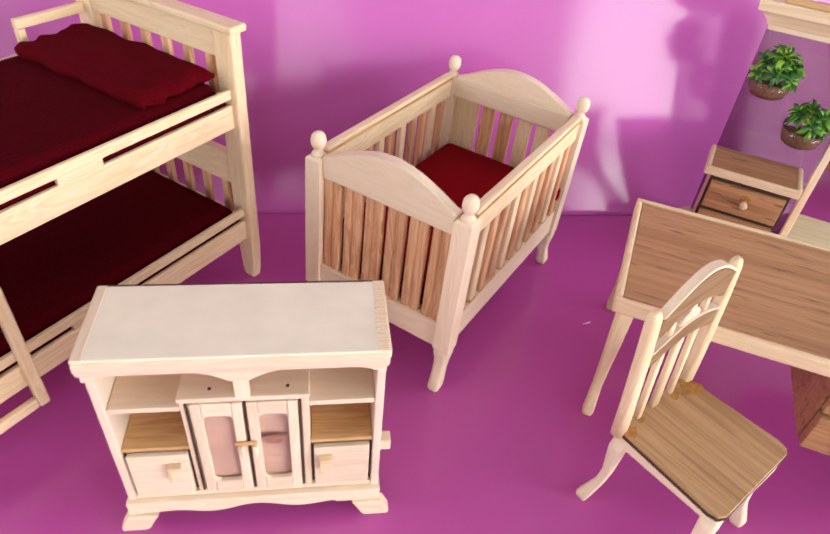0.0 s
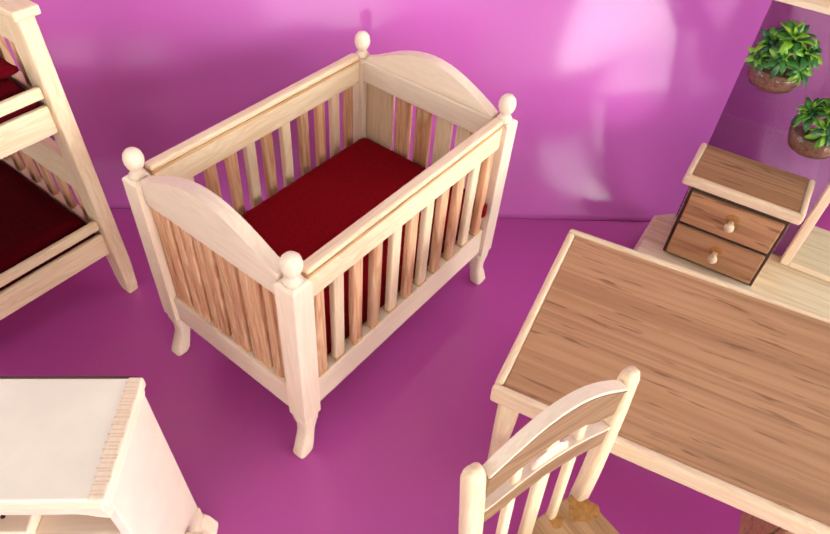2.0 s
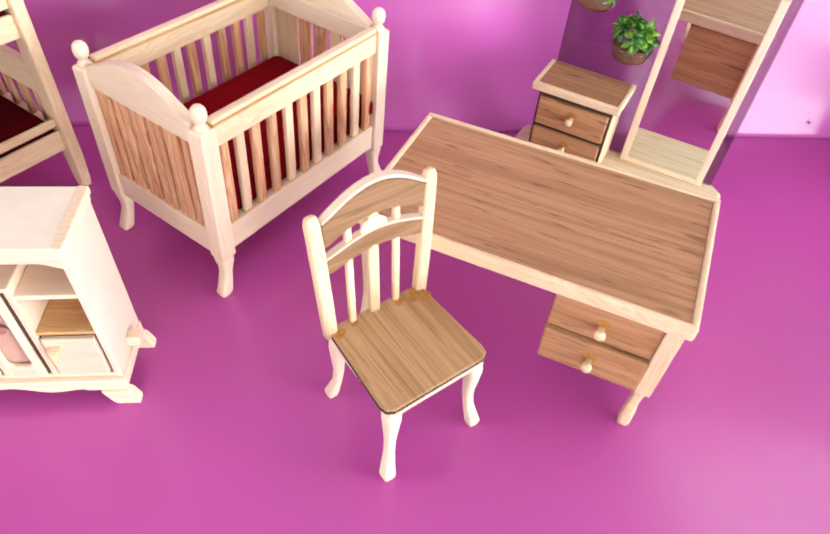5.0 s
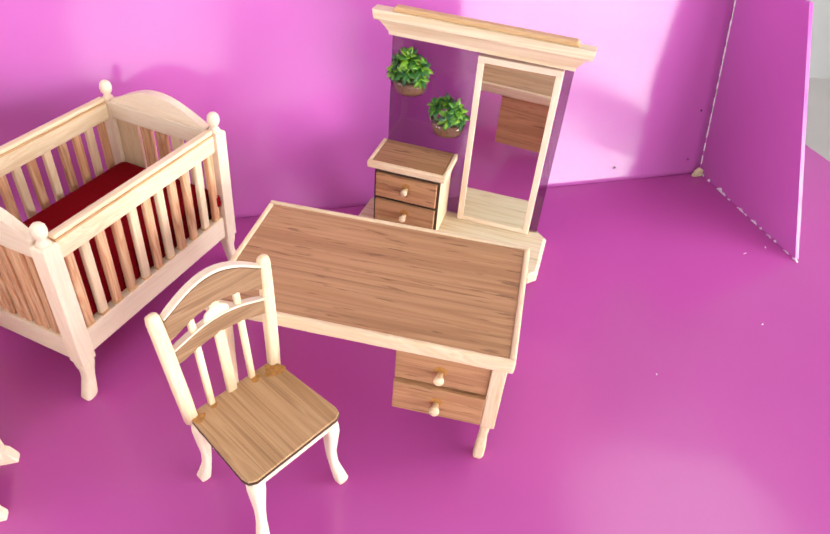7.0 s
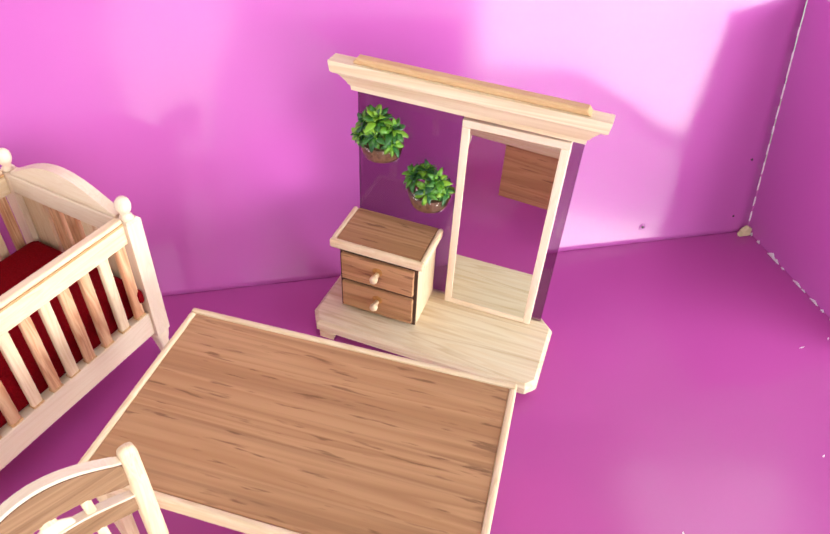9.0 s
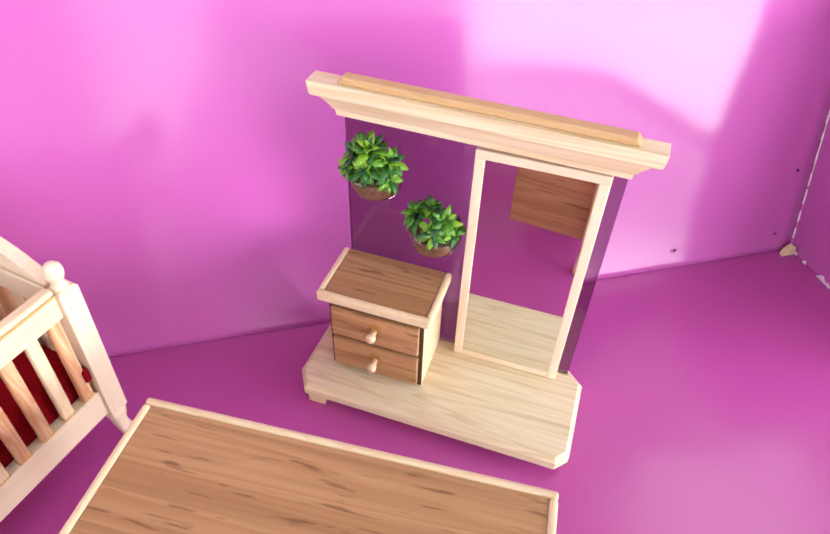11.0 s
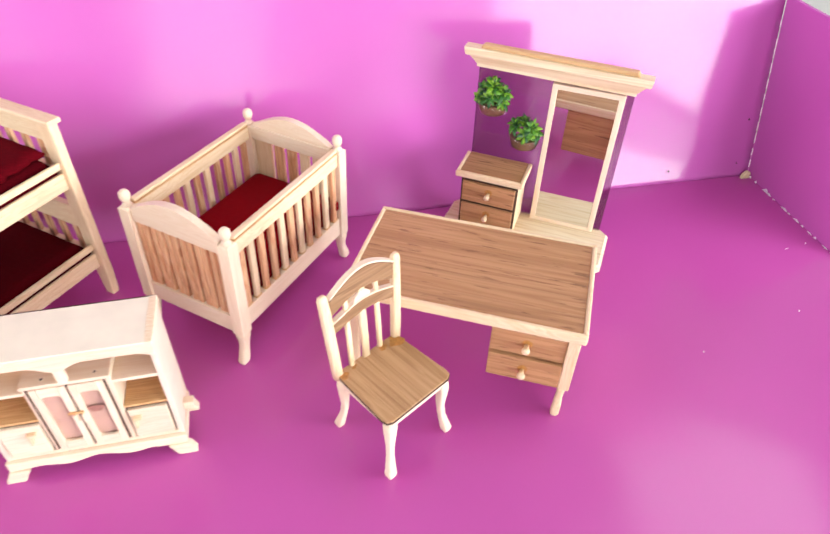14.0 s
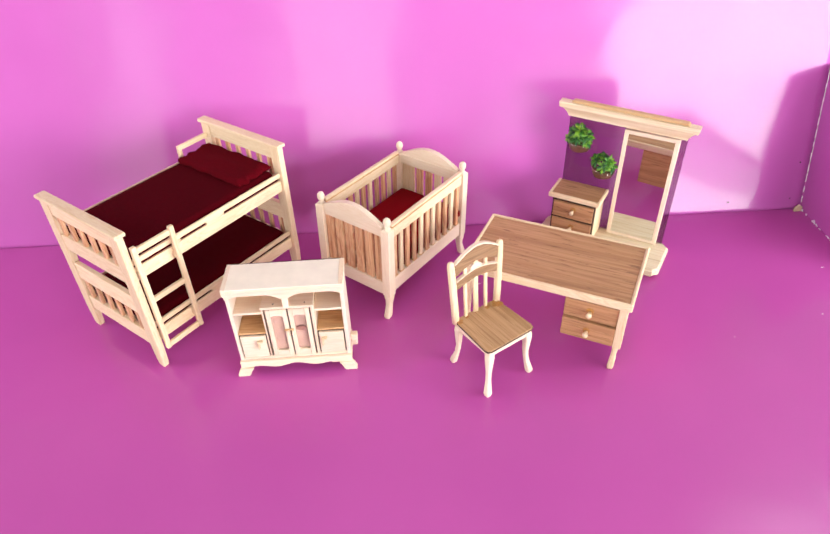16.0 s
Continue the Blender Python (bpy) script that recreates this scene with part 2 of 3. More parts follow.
def loft(sections, power=4.0, n=20, bm=None):
    """Rounded-square sections (x, y, z, half width, half depth) joined into a shaped leg."""
    bm = bm or bmesh.new()
    rings = []
    for x, y, z, a, b in sections:
        ring = []
        for k in range(n):
            c, s = math.cos(2 * math.pi * (k + 0.5) / n), math.sin(2 * math.pi * (k + 0.5) / n)
            ring.append(bm.verts.new((x + a * math.copysign(abs(c) ** (2 / power), c), y + b * math.copysign(abs(s) ** (2 / power), s), z)))
        rings.append(ring)
    for r, q in zip(rings, rings[1:]):
        for k in range(n):
            bm.faces.new((r[k], r[(k + 1) % n], q[(k + 1) % n], q[k]))
    bm.faces.new(rings[0])
    bm.faces.new(rings[-1])
    return bm


def cabriole(x, y, top, w, dx, dy, foot=1.0):
    """A bowed leg whose foot turns out by (dx, dy)."""
    rows = [(0.0, 1.00, 0.50), (0.05, 1.0, 0.60), (0.16, 0.72, 0.52), (0.34, 0.28, 0.40), (0.52, 0.08, 0.42), (0.72, 0.10, 0.56), (0.88, 0.12, 0.66), (1.0, 0.0, 0.68)]
    return loft([(x + dx * o * foot, y + dy * o * foot, top * h, w * s, w * s) for h, o, s in rows])


def arc(x0, x1, z0, rise, n=14):
    return [(x0 + (x1 - x0) * k / n, z0 + rise * math.sin(math.pi * k / n)) for k in range(n + 1)]


def peg(x, y, z, r, length, direction):
    """A round knob standing out of a front, along -y or +x."""
    bm = turned([(r * 0.62, 0), (r * 0.6, length * 0.35), (r, length * 0.62), (r, length * 0.86), (r * 0.7, length)], n=14)
    turn = Euler((math.pi / 2, 0, 0)).to_matrix() if direction == "-y" else Euler((0, math.pi / 2, 0)).to_matrix()
    bmesh.ops.rotate(bm, verts=bm.verts[:], cent=(0, 0, 0), matrix=turn)
    bmesh.ops.translate(bm, verts=bm.verts[:], vec=(x, y, z))
    return bm


# ---- setting: the leaning back sheet, the side sheet, the floor sheet, the room ----
WALL_TURN, LEAN = 14.2, 14.0
corner = pose(0.3925, 0.3960, 0, 0, 0, WALL_TURN)


def setting(name, bm, material, m, label, category):
    ob = part(name, bm, material)
    ob.matrix_world = m
    return tagged(ob, label, category, kind="structure")


def sag(u, z):
    """How far the sheet bellies back above its foot, right of the dressing table."""
    t = min(1.0, max(0.0, (-28 - u) / 110))
    fade = min(1.0, max(0.0, (u + 330) / 70))
    h, amp = 8 + 34 * t, 4.4 * t * fade * fade * (3 - 2 * fade)
    if z < h:
        return amp * math.sin(math.pi / 2 * z / h)
    return amp * 0.5 * (1 + math.cos(math.pi * min(1.0, (z - h) / (2.6 * h))))


def buckled_sheet():
    us = [-1150, -900, -700, -550, -450, -400] + [-360 + 8 * k for k in range(46)]
    zs = [3.0 * k for k in range(56)] + [180, 205, 235, 270, 305, 335]
    bm = bmesh.new()
    rows = [[[bm.verts.new((u, sag(u, z) + back, z)) for u in us] for z in zs] for back in (0, 3)]
    for q in rows:
        for a, b in zip(q, q[1:]):
            for k in range(len(us) - 1):
                bm.faces.new((a[k], a[k + 1], b[k + 1], b[k]))
    f, g = rows
    for k in range(len(us) - 1):
        for i in (0, -1):
            bm.faces.new((f[i][k], f[i][k + 1], g[i][k + 1], g[i][k]))
    for j in range(len(zs) - 1):
        for i in (0, -1):
            bm.faces.new((f[j][i], f[j + 1][i], g[j + 1][i], g[j][i]))
    bmesh.ops.recalc_face_normals(bm, faces=bm.faces[:])
    for face in bm.faces:
        face.smooth = len(set(round(v.co.y - sag(v.co.x, v.co.z)) for v in face.verts)) == 1
    return bm


back_wall = setting("wall_back", buckled_sheet(), SHEET, corner @ pose(0, 0, 0.0004, -LEAN), "glossy magenta sheet leaning back as a backdrop", "wall")
k = math.tan(radians(LEAN))
side_wall = setting("wall_side", cut([(-104, 0), (0, 0), (134 * k, 134), (-29, 134)], "x", 0.6, 3.6, 0.2), SHEET, corner @ pose(0, 0, 0.0004), "glossy magenta side sheet, its edges torn white", "wall")
floor = setting("floor", block(-1150, 120, -1250, 60, -3, 0, 0.2), SHEET_FLOOR, corner, "glossy magenta sheet spread as the floor", "floor")
table = setting("ground", block(-900, 900, -1100, 600, -40, -3.2, 2), ROOMFLOOR, pose(0, 0, 0), "plain support under the magenta sheet", "support")
X0, X1, Y0, Y1, Z0, Z1 = -1700, 1700, -2200, 1500, -750, 1900
setting("room_floor", block(X0, X1, Y0, Y1, Z0 - 50, Z0, 0), ROOMFLOOR, pose(0, 0, 0), "plain grey room floor", "floor")
roof = bmesh.new()
for strip in ((X0, 940, Y0, Y1), (1660, X1, Y0, Y1), (940, 1660, Y0, 340), (940, 1660, 1460, Y1)):
    block(*strip, Z1, Z1 + 50, 0, roof)
setting("ceiling", roof, WALLPAINT, pose(0, 0, 0), "plain off-white ceiling with a skylight opening", "ceiling")
setting("wall_north", block(X0, X1, Y1, Y1 + 80, Z0, Z1, 0), WALLPAINT, pose(0, 0, 0), "plain off-white room wall", "wall")


def pierced(name, axis, at, a0, a1, openings, p0, p1):
    """A room wall with window openings through it."""
    bm = bmesh.new()
    edges = [a0] + [v for pair in openings for v in pair] + [a1]
    strips = [(u0, u1, Z0, Z1) for u0, u1 in zip(edges[0::2], edges[1::2])]
    for o0, o1 in openings:
        strips += [(o0, o1, Z0, p0), (o0, o1, p1, Z1)]
    for u0, u1, z0, z1 in strips:
        block(*((at, at + 80, u0, u1) if axis == "x" else (u0, u1, at - 80, at)), z0, z1, 0, bm)
    return setting(name, bm, WALLPAINT, pose(0, 0, 0), "off-white room wall with window openings", "wall")


# the west opening is made up, to let the added fill lamp through
pierced("wall_west", "x", X0 - 80, Y0, Y1, [(-1100, 100)], 0, 1400)
pierced("wall_east", "x", X1, Y0, Y1, [(-2150, -340), (-260, 380)], -630, 770)
pierced("wall_south", "y", Y0, X0, X1, [(-690, -350), (120, 680)], -300, 1500)

# torn white edges of the side sheet, pin holes, a scrap of wood in the corner
rng = random.Random(4)
for k_ in range(13):
    u, w, h = -2 - 8 * k_ - 4 * rng.random(), 2 + 6 * rng.random(), (2.6 if k_ < 4 else 1.1) * (0.3 + rng.random())
    chip = cut([(u, 0), (u - w * 0.3, h * 0.7), (u - w * 0.55, h), (u - w * 0.8, h * 0.4), (u - w, 0)], "x", -0.25, 0.55, 0)
    setting("trim", chip, PAPER, corner @ pose(0, 0, 0.0004), "torn white paper chip along the foot of the side sheet", "paper edge")
for k_ in range(11):
    z, h = 4 + 11 * k_ + 3 * rng.random(), 3 + 7 * rng.random()
    chip = cut([(0, z), (-0.25 - 0.3 * rng.random(), z + h * 0.4), (-0.2, z + h * 0.8), (0, z + h)], "x", -0.3, 0.55, 0)
    setting("trim", chip, PAPER, corner @ pose(0, 0, 0.0004, -LEAN), "thin white paper edge up the corner of the sheets", "paper edge")
for u, z, r in ((-72.5, 9.8, 1.1), (-9.2, 47.2, 1.0), (-12.3, 11.3, 0.8)):
    hole = turned([(r * 1.9, 0), (r * 1.9, 0.25), (r * 1.1, 0.3), (r, 0.05)], n=14)
    bmesh.ops.rotate(hole, verts=hole.verts[:], cent=(0, 0, 0), matrix=Euler((math.pi / 2, 0, 0)).to_matrix())
    ob = part("nail_hole", hole, SHEET)
    ob.matrix_world = back_wall.matrix_world @ pose(u * MM, sag(u, z) * MM, z * MM)
    tagged(ob, "small dented nail hole in the magenta sheet", "nail hole", "nail holes")
    part("pit", turned([(r * 0.75, 0), (r * 0.75, 0.35)], n=12), PINHOLE, ob).rotation_euler = (math.pi / 2, 0, 0)
ob = part("wood_scrap", cut([(-7, 0), (0, 0), (0, 5), (-3, 6.5), (-6, 4)], "y", -4, -0.4, 0.6), CREAM)
ob.matrix_world = corner @ pose(-0.001, -0.001, 0.0002)
tagged(ob, "small cream scrap of wood lying in the corner", "wood scrap")
for u, v, w, d, a in ((-60, -150, 2.2, 0.7, 20), (-28, -92, 3.5, 0.7, 8), (-10, -89, 2.6, 0.8, 40), (-140, -170, 1.2, 0.9, 70), (-330, -90, 5.0, 0.5, 15)):
    fleck = part("paper_fleck", cut([(-w / 2, 0), (0, -d / 2), (w / 2, 0.1), (0.1, d / 2)], "z", 0.05, 0.25, 0), PAPER)
    fleck.matrix_world = corner @ pose(u * MM, v * MM, 0, 0, 0, a)
    tagged(fleck, "tiny white paper fleck on the magenta floor", "paper fleck", "paper flecks")

# ---- crib ----
def build_crib():
    crib = thing("crib", 21.1, 237.9, 0, -25.0, "pale pine baby crib with cedar slats and ball finials", "crib")
    hx, hy, p = 33.4, 51.0, 3.6
    for sx in (-1, 1):
        for sy in (-1, 1):
            x, y = sx * hx, sy * hy
            post = part("post", cut([(x - p, y - p), (x + p, y - p), (x + p, y + p), (x - p, y + p)], "z", 21, 85, 0.9), PALE["z"], crib)
            legm = loft([(x + sx * 0.6, y + sy * 3.4, 0, 2.2, 2.4), (x + sx * 0.6, y + sy * 3.2, 1.6, 2.7, 3.2), (x + sx * 0.4, y + sy * 1.9, 6, 2.6, 2.9), (x, y + sy * 0.5, 11, 2.6, 2.3),
                         (x, y, 15, 2.9, 2.5), (x, y, 18.5, 3.5, 3.3), (x, y, 21.5, 3.6, 3.6)])
            part("leg", legm, PALE["z"], crib, smooth=True)
            part("finial", turned([(2.9, 85), (2.6, 86), (1.7, 87), (1.6, 87.8), (2.4, 88.5), (2.95, 90.1), (3.05, 91.5), (2.7, 93.2), (1.7, 94.4), (0.6, 94.9)], x, y), PALE["z"], post, "turned ball finial", True)
    for sx in (-1, 1):
        x = sx * hx
        part("top_rail", block(x - 2, x + 2, -hy + p, hy - p, 75.5, 84.2, 0.5), PINE["y"], crib)
        part("rail_cap", block(x - 1.9, x + 1.9, -hy + p, hy - p, 85.1, 87.2, 0.7), PINE["y"], crib)
        part("rail_groove", block(x - 2.1, x + 2.1, -hy + p, hy - p, 84.2, 85.1, 0.2), HONEY["y"], crib, "thin tan strip under the rail cap")
        part("bottom_rail", block(x - 2.6, x + 2.2, -hy + p, hy - p, 23.5, 36.5, 0.6), PALE["y"], crib)
        for k in range(11):
            y = -43.6 + 8.7 * k + 0.5 * math.sin(5 * k + sx)
            part("slat", block(x + sx * 0.2 - 1.3, x + sx * 0.2 + 1.3, y - 2.15, y + 2.15, 36.5 - 0.4, 75.7, 0.7), CEDAR["z"] if k % 5 in (0, 2, 3) else PINE["z"], crib)
            part("glue_mark", block(x + sx * 0.2 - 1.7, x + sx * 0.2 + 1.7, y - 2.4, y + 2.4, 36.2, 37.3 + 0.5 * math.sin(7 * k), 0.5), HONEY["z"], crib, "golden glue at the slat's foot")
    for sy in (-1, 1):
        y = sy * hy
        top = [(-hx + p, 77)] + [(-hx + p, 86)] + [(a, b) for a, b in arc(-hx + p + 3, hx - p - 3, 87, 9)] + [(hx - p, 86), (hx - p, 77)]
        part("arched_rail", cut(top, "y", y - 2.2, y + 2.2, 0.7), PALE["x"], crib)
        part("inner_rail", block(-hx + p, hx - p, *sorted((y - sy * 2.3, y - sy * 3.7)), 76.6, 85.6, 0.5), PALE["x"], crib)
        part("bottom_rail", block(-hx + p, hx - p, y - 2.4, y + 2.4, 21.5, 33.5, 0.6), PALE["x"], crib)
        edges = [(-29.4, -21.2), (-19.2, -11.2), (-9.2, -1.2), (1.0, 9.0), (11.0, 19.0), (21.0, 29.4)] if sy < 0 else [(-29.6, -16.5), (-14.2, -7.4), (-4.4, 2.4), (5.4, 12.2), (15.0, 21.6), (24.4, 29.6)]
        for a, b in edges:
            if sy < 0:
                m = (a + b) / 2
                slat = block(a, m - 0.35, y - 1.2, y + 1.2, 33.2, 77.4, 0.6)
                block(m + 0.35, b, y - 1.2, y + 1.4, 33.2, 77.4, 0.6, slat)
                block(a + 0.4, b - 0.4, y - 0.6, y + 0.9, 33.3, 77.3, 0, slat)
            else:
                slat = block(a, b, y - 1.3, y + 1.3, 33.2, 77.4, 0.6)
            part("slat", slat, CEDAR["z"] if sy < 0 or a > -20 and a < 5 else PINE["z"], crib)
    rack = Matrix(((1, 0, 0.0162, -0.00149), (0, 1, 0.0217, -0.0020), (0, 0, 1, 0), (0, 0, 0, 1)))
    base = block(-hx + 2.4, hx - 2.4, -hy + 2.6, hy - 2.6, 27, 29.8, 0.3)
    part("bed_base", base, PINE["y"], crib)
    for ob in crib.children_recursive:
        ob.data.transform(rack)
    mat = bmesh.new()
    block(-29.8, 29.8, -47.0, 47.0, 30.2, 52.6, 3.2, mat)
    block(29.0, 35.1, 43.4, 46.4, 43.5, 50.5, 1.4, mat)
    mattress = part("crib_mattress", mat, VELVET_RED, None, smooth=True)
    mattress.matrix_world = crib.matrix_world.copy()
    tagged(mattress, "thick deep red felt mattress lying in the crib", "mattress")


build_crib()

# ---- desk ----
def build_desk():
    desk = thing("writing_desk", 155.5, 194.9, 0, -13.0, "writing desk with walnut veneer top and pale edging", "desk")
    L, D = 63.0, 36.8
    part("desktop_core", block(-L + 2, L - 2, -D + 2, D - 2, 57.6, 62.0, 0.2), PINE["x"], desk)
    part("desktop_veneer", block(-L + 2.6, L - 2.6, -D + 2.6, D - 2.6, 62.0, 62.8, 0.15), WALNUT["x"], desk, "streaky brown walnut veneer")
    for a, b, c, d, ax in ((-L, L, -D, -D + 2.5, "x"), (-L, L, D - 2.5, D, "x"), (-L, -L + 2.5, -D + 2.5, D - 2.5, "y"), (L - 2.5, L, -D + 2.5, D - 2.5, "y")):
        part("edging", block(a, b, c, d, 57, 63.4, 0.9), PINE[ax], desk)
    for sx in (-1, 1):
        for sy in (-1, 1):
            x, y = sx * 57.6, sy * 32.4
            if sx > 0:
                board = block(x - 2.7, x + 3.2, y - 3, y + 3, 19.5, 57.1, 0.5)
                part("leg_post", board, PINE["z"], desk)
                part("leg", loft([(x - 1.2, y + sy * 3.0, 0, 1.9, 2.2), (x - 1.0, y + sy * 2.8, 2, 2.4, 3.0), (x - 0.7, y + sy * 1.6, 7, 2.3, 2.6), (x - 0.6, y + sy * 0.2, 12, 1.9, 2.0), (x - 0.5, y, 16, 2.0, 2.4), (x - 0.4, y, 19.6, 2.3, 3.0)]), PINE["z"], desk, smooth=True)
            else:
                part("leg", loft([(x, y + sy * 2.8, 0, 1.9, 2.2), (x, y + sy * 2.6, 2, 2.4, 2.9), (x, y + sy * 1.4, 8, 2.2, 2.5), (x, y + sy * 0.2, 16, 2.0, 2.1), (x, y, 28, 2.3, 2.6), (x, y, 42, 2.8, 3.2), (x, y, 57.1, 3.2, 3.6)]), PINE["z"], desk, smooth=True)
    part("side_rail", block(-59.4, -56.0, -29, 29, 48.5, 57.0, 0.4), PINE["y"], desk)
    case = block(16.2, 55.3, -30.5, 33.5, 20.5, 57.0, 0.3)
    part("drawer_case", case, WALNUT["x"], desk, "walnut drawer case under the top")
    part("case_frame", block(17.0, 55.2, -31.2, -30.6, 21, 56.9, 0), DARKWOOD_AND_SHADE, desk)
    part("side_panel", block(55.4, 59.6, -29.2, 29.2, 20, 57.0, 0.3), PINE["y"], desk)
    for z0, z1, out in ((38.6, 54.6, 0.0), (20.8, 37.4, 1.6)):
        dr = part("drawer", block(16.6, 54.8, -34.2 - out, -31.3, z0, z1, 0.5), WALNUT["x"], desk, "walnut drawer front")
        part("knob", peg(35.2, -34.0 - out, (z0 + z1) / 2 - 0.5, 2.1, 5.4, "-y"), PINE["x"], dr, "pale round wooden knob", True)
        part("glue_mark", turned([(2.8, 0), (2.6, 0.12)], n=14), GLUE, dr).matrix_local = pose(0.0352, (-34.2 - out) * MM, ((z0 + z1) / 2 + 0.8) * MM, 90)


build_desk()

# ---- chair ----
def build_chair():
    # local x runs along the back, -y is the front
    d, nrm = (math.cos(radians(46.8)), math.sin(radians(46.8))), (-math.sin(radians(46.8)), math.cos(radians(46.8)))
    u0, v0 = 17.9, -20.2
    chair = thing("chair", 88.3 + u0 * d[0] + v0 * nrm[0], 134.1 + u0 * d[1] + v0 * nrm[1], 0, 46.8, "pale wooden chair with walnut seat and arched back rails", "chair")
    outline = [(-19.6, 19.4), (19.6, 19.4), (21.4, -16), (20.7, -18.8), (18.2, -20.2), (-18.2, -20.2), (-20.7, -18.8), (-21.4, -16)]
    part("seat_edge", cut([(a * 1.008, b * 1.008) for a, b in outline], "z", 41.5, 42.7, 0.1), DARKWOOD_AND_SHADE, chair, "dark edge of the seat veneer")
    part("seat", cut(outline, "z", 42.7, 43.6, 0.3), SEATWOOD, chair, "walnut veneer seat board")
    for a, b, c, e in ((-19.4, 19.4, -19.2, -16.6), (-19.4, -16.8, -16.5, 18.6), (16.8, 19.4, -16.5, 18.6), (-16.7, 16.7, 16.0, 18.6)):
        part("seat_rail", block(a, b, c, e, 36.6, 41.5, 0.5), PALE["x" if b - a > 10 else "y"], chair)
    for sx in (-1, 1):
        part("leg", cabriole(sx * 17.2, -17.0, 38.6, 4.3, sx * 2.6, -3.2), PALE["z"], chair, smooth=True)
        part("leg", cabriole(sx * 17.2, 16.4, 38.6, 4.1, sx * 1.6, 4.2), PALE["z"], chair, smooth=True)
        x = sx * 20.2
        part("back_post", loft([(sx * 19.1, 18.3, 41.5, 2.5, 2.2), (sx * 19.8, 18.9, 55, 2.6, 2.1), (sx * 21.0, 20.6, 80, 2.6, 2.0), (sx * 21.6, 21.6, 92, 2.5, 1.9), (sx * 21.7, 21.8, 94.2, 2.1, 1.5), (sx * 21.7, 21.9, 95.0, 1.2, 0.9)], 3.2), PINE["z"], chair, smooth=True)

    def bowed(z_lo, z_hi, lo_rise, hi_rise, x1, y, thick):
        n = 14
        low, high = arc(-x1, x1, z_lo, lo_rise, n), arc(-x1, x1, z_hi, hi_rise, n)
        return cut(low + high[::-1], "y", y - thick, y + thick, 0.4)

    part("crest_rail", bowed(81.6, 91.6, 6.6, 8.6, 19.2, 20.9, 1.2), RAILWOOD, chair, "arched walnut crest rail")
    strip_lo, strip_hi = arc(-19.2, 19.2, 91.9, 8.7), arc(-19.2, 19.2, 92.9, 8.9)
    part("crest_edging", cut(strip_lo + strip_hi[::-1], "y", 19.5, 22.3, 0.2), PALE["x"], chair)
    part("veneer_edge", cut(arc(-19.2, 19.2, 91.45, 8.62) + arc(-19.2, 19.2, 91.95, 8.7)[::-1], "y", 19.55, 22.25, 0), DARKWOOD_AND_SHADE, chair, "dark edge of the crest veneer")
    part("lower_rail", bowed(70.4, 77.0, 4.2, 4.6, 18.6, 20.1, 1.2), RAILWOOD, chair, "curved walnut lower rail")
    part("rail_edging", cut(arc(-18.6, 18.6, 77.2, 4.7) + arc(-18.6, 18.6, 78.1, 4.7)[::-1], "y", 18.8, 21.3, 0.2), PALE["x"], chair)
    for x, w in ((-10.2, 1.3), (-1.0, 2.1), (8.2, 1.3)):
        zt = 70.4 + 4.2 * math.cos(x / 17.6 * math.pi / 2)
        part("spindle", loft([(x, 18.0, 43.4, w, 1.1), (x, 19.9, zt + 0.6, w, 1.0)], 3.5), PINE["z"], chair, smooth=True)
        zb, zc = 77.2 + 4.6 * math.cos(x / 17.6 * math.pi / 2), 81.6 + 6.6 * math.cos(x / 18.2 * math.pi / 2)
        part("spindle", loft([(x, 20.2, zb, w, 1.0), (x, 20.7, zc + 0.5, w, 1.0)], 3.5), PINE["z"], chair, smooth=True)
    part("back_ornament", cut([(-6.2, 81.9), (4.4, 81.9), (3.8, 84.6), (1.2, 86.6), (-3.0, 86.8), (-5.4, 85.2)], "y", 19.2, 20.4, 0.4), PALE["x"], chair, "small pale carved ornament")
    for x, y, r in ((-17.6, 15.4, 2.6), (16.4, 14.6, 4.2), (-10.2, 16.6, 1.6), (8.4, 16.2, 2.2)):
        spot = [(x + r * (1 + 0.25 * math.sin(3 * a + x)) * math.cos(a), y + 0.8 * r * (1 + 0.2 * math.cos(2 * a + y)) * math.sin(a)) for a in [2 * math.pi * k / 16 for k in range(16)]]
        part("glue_mark", cut(spot, "z", 43.55, 43.72, 0), GLUE, chair)


build_chair()

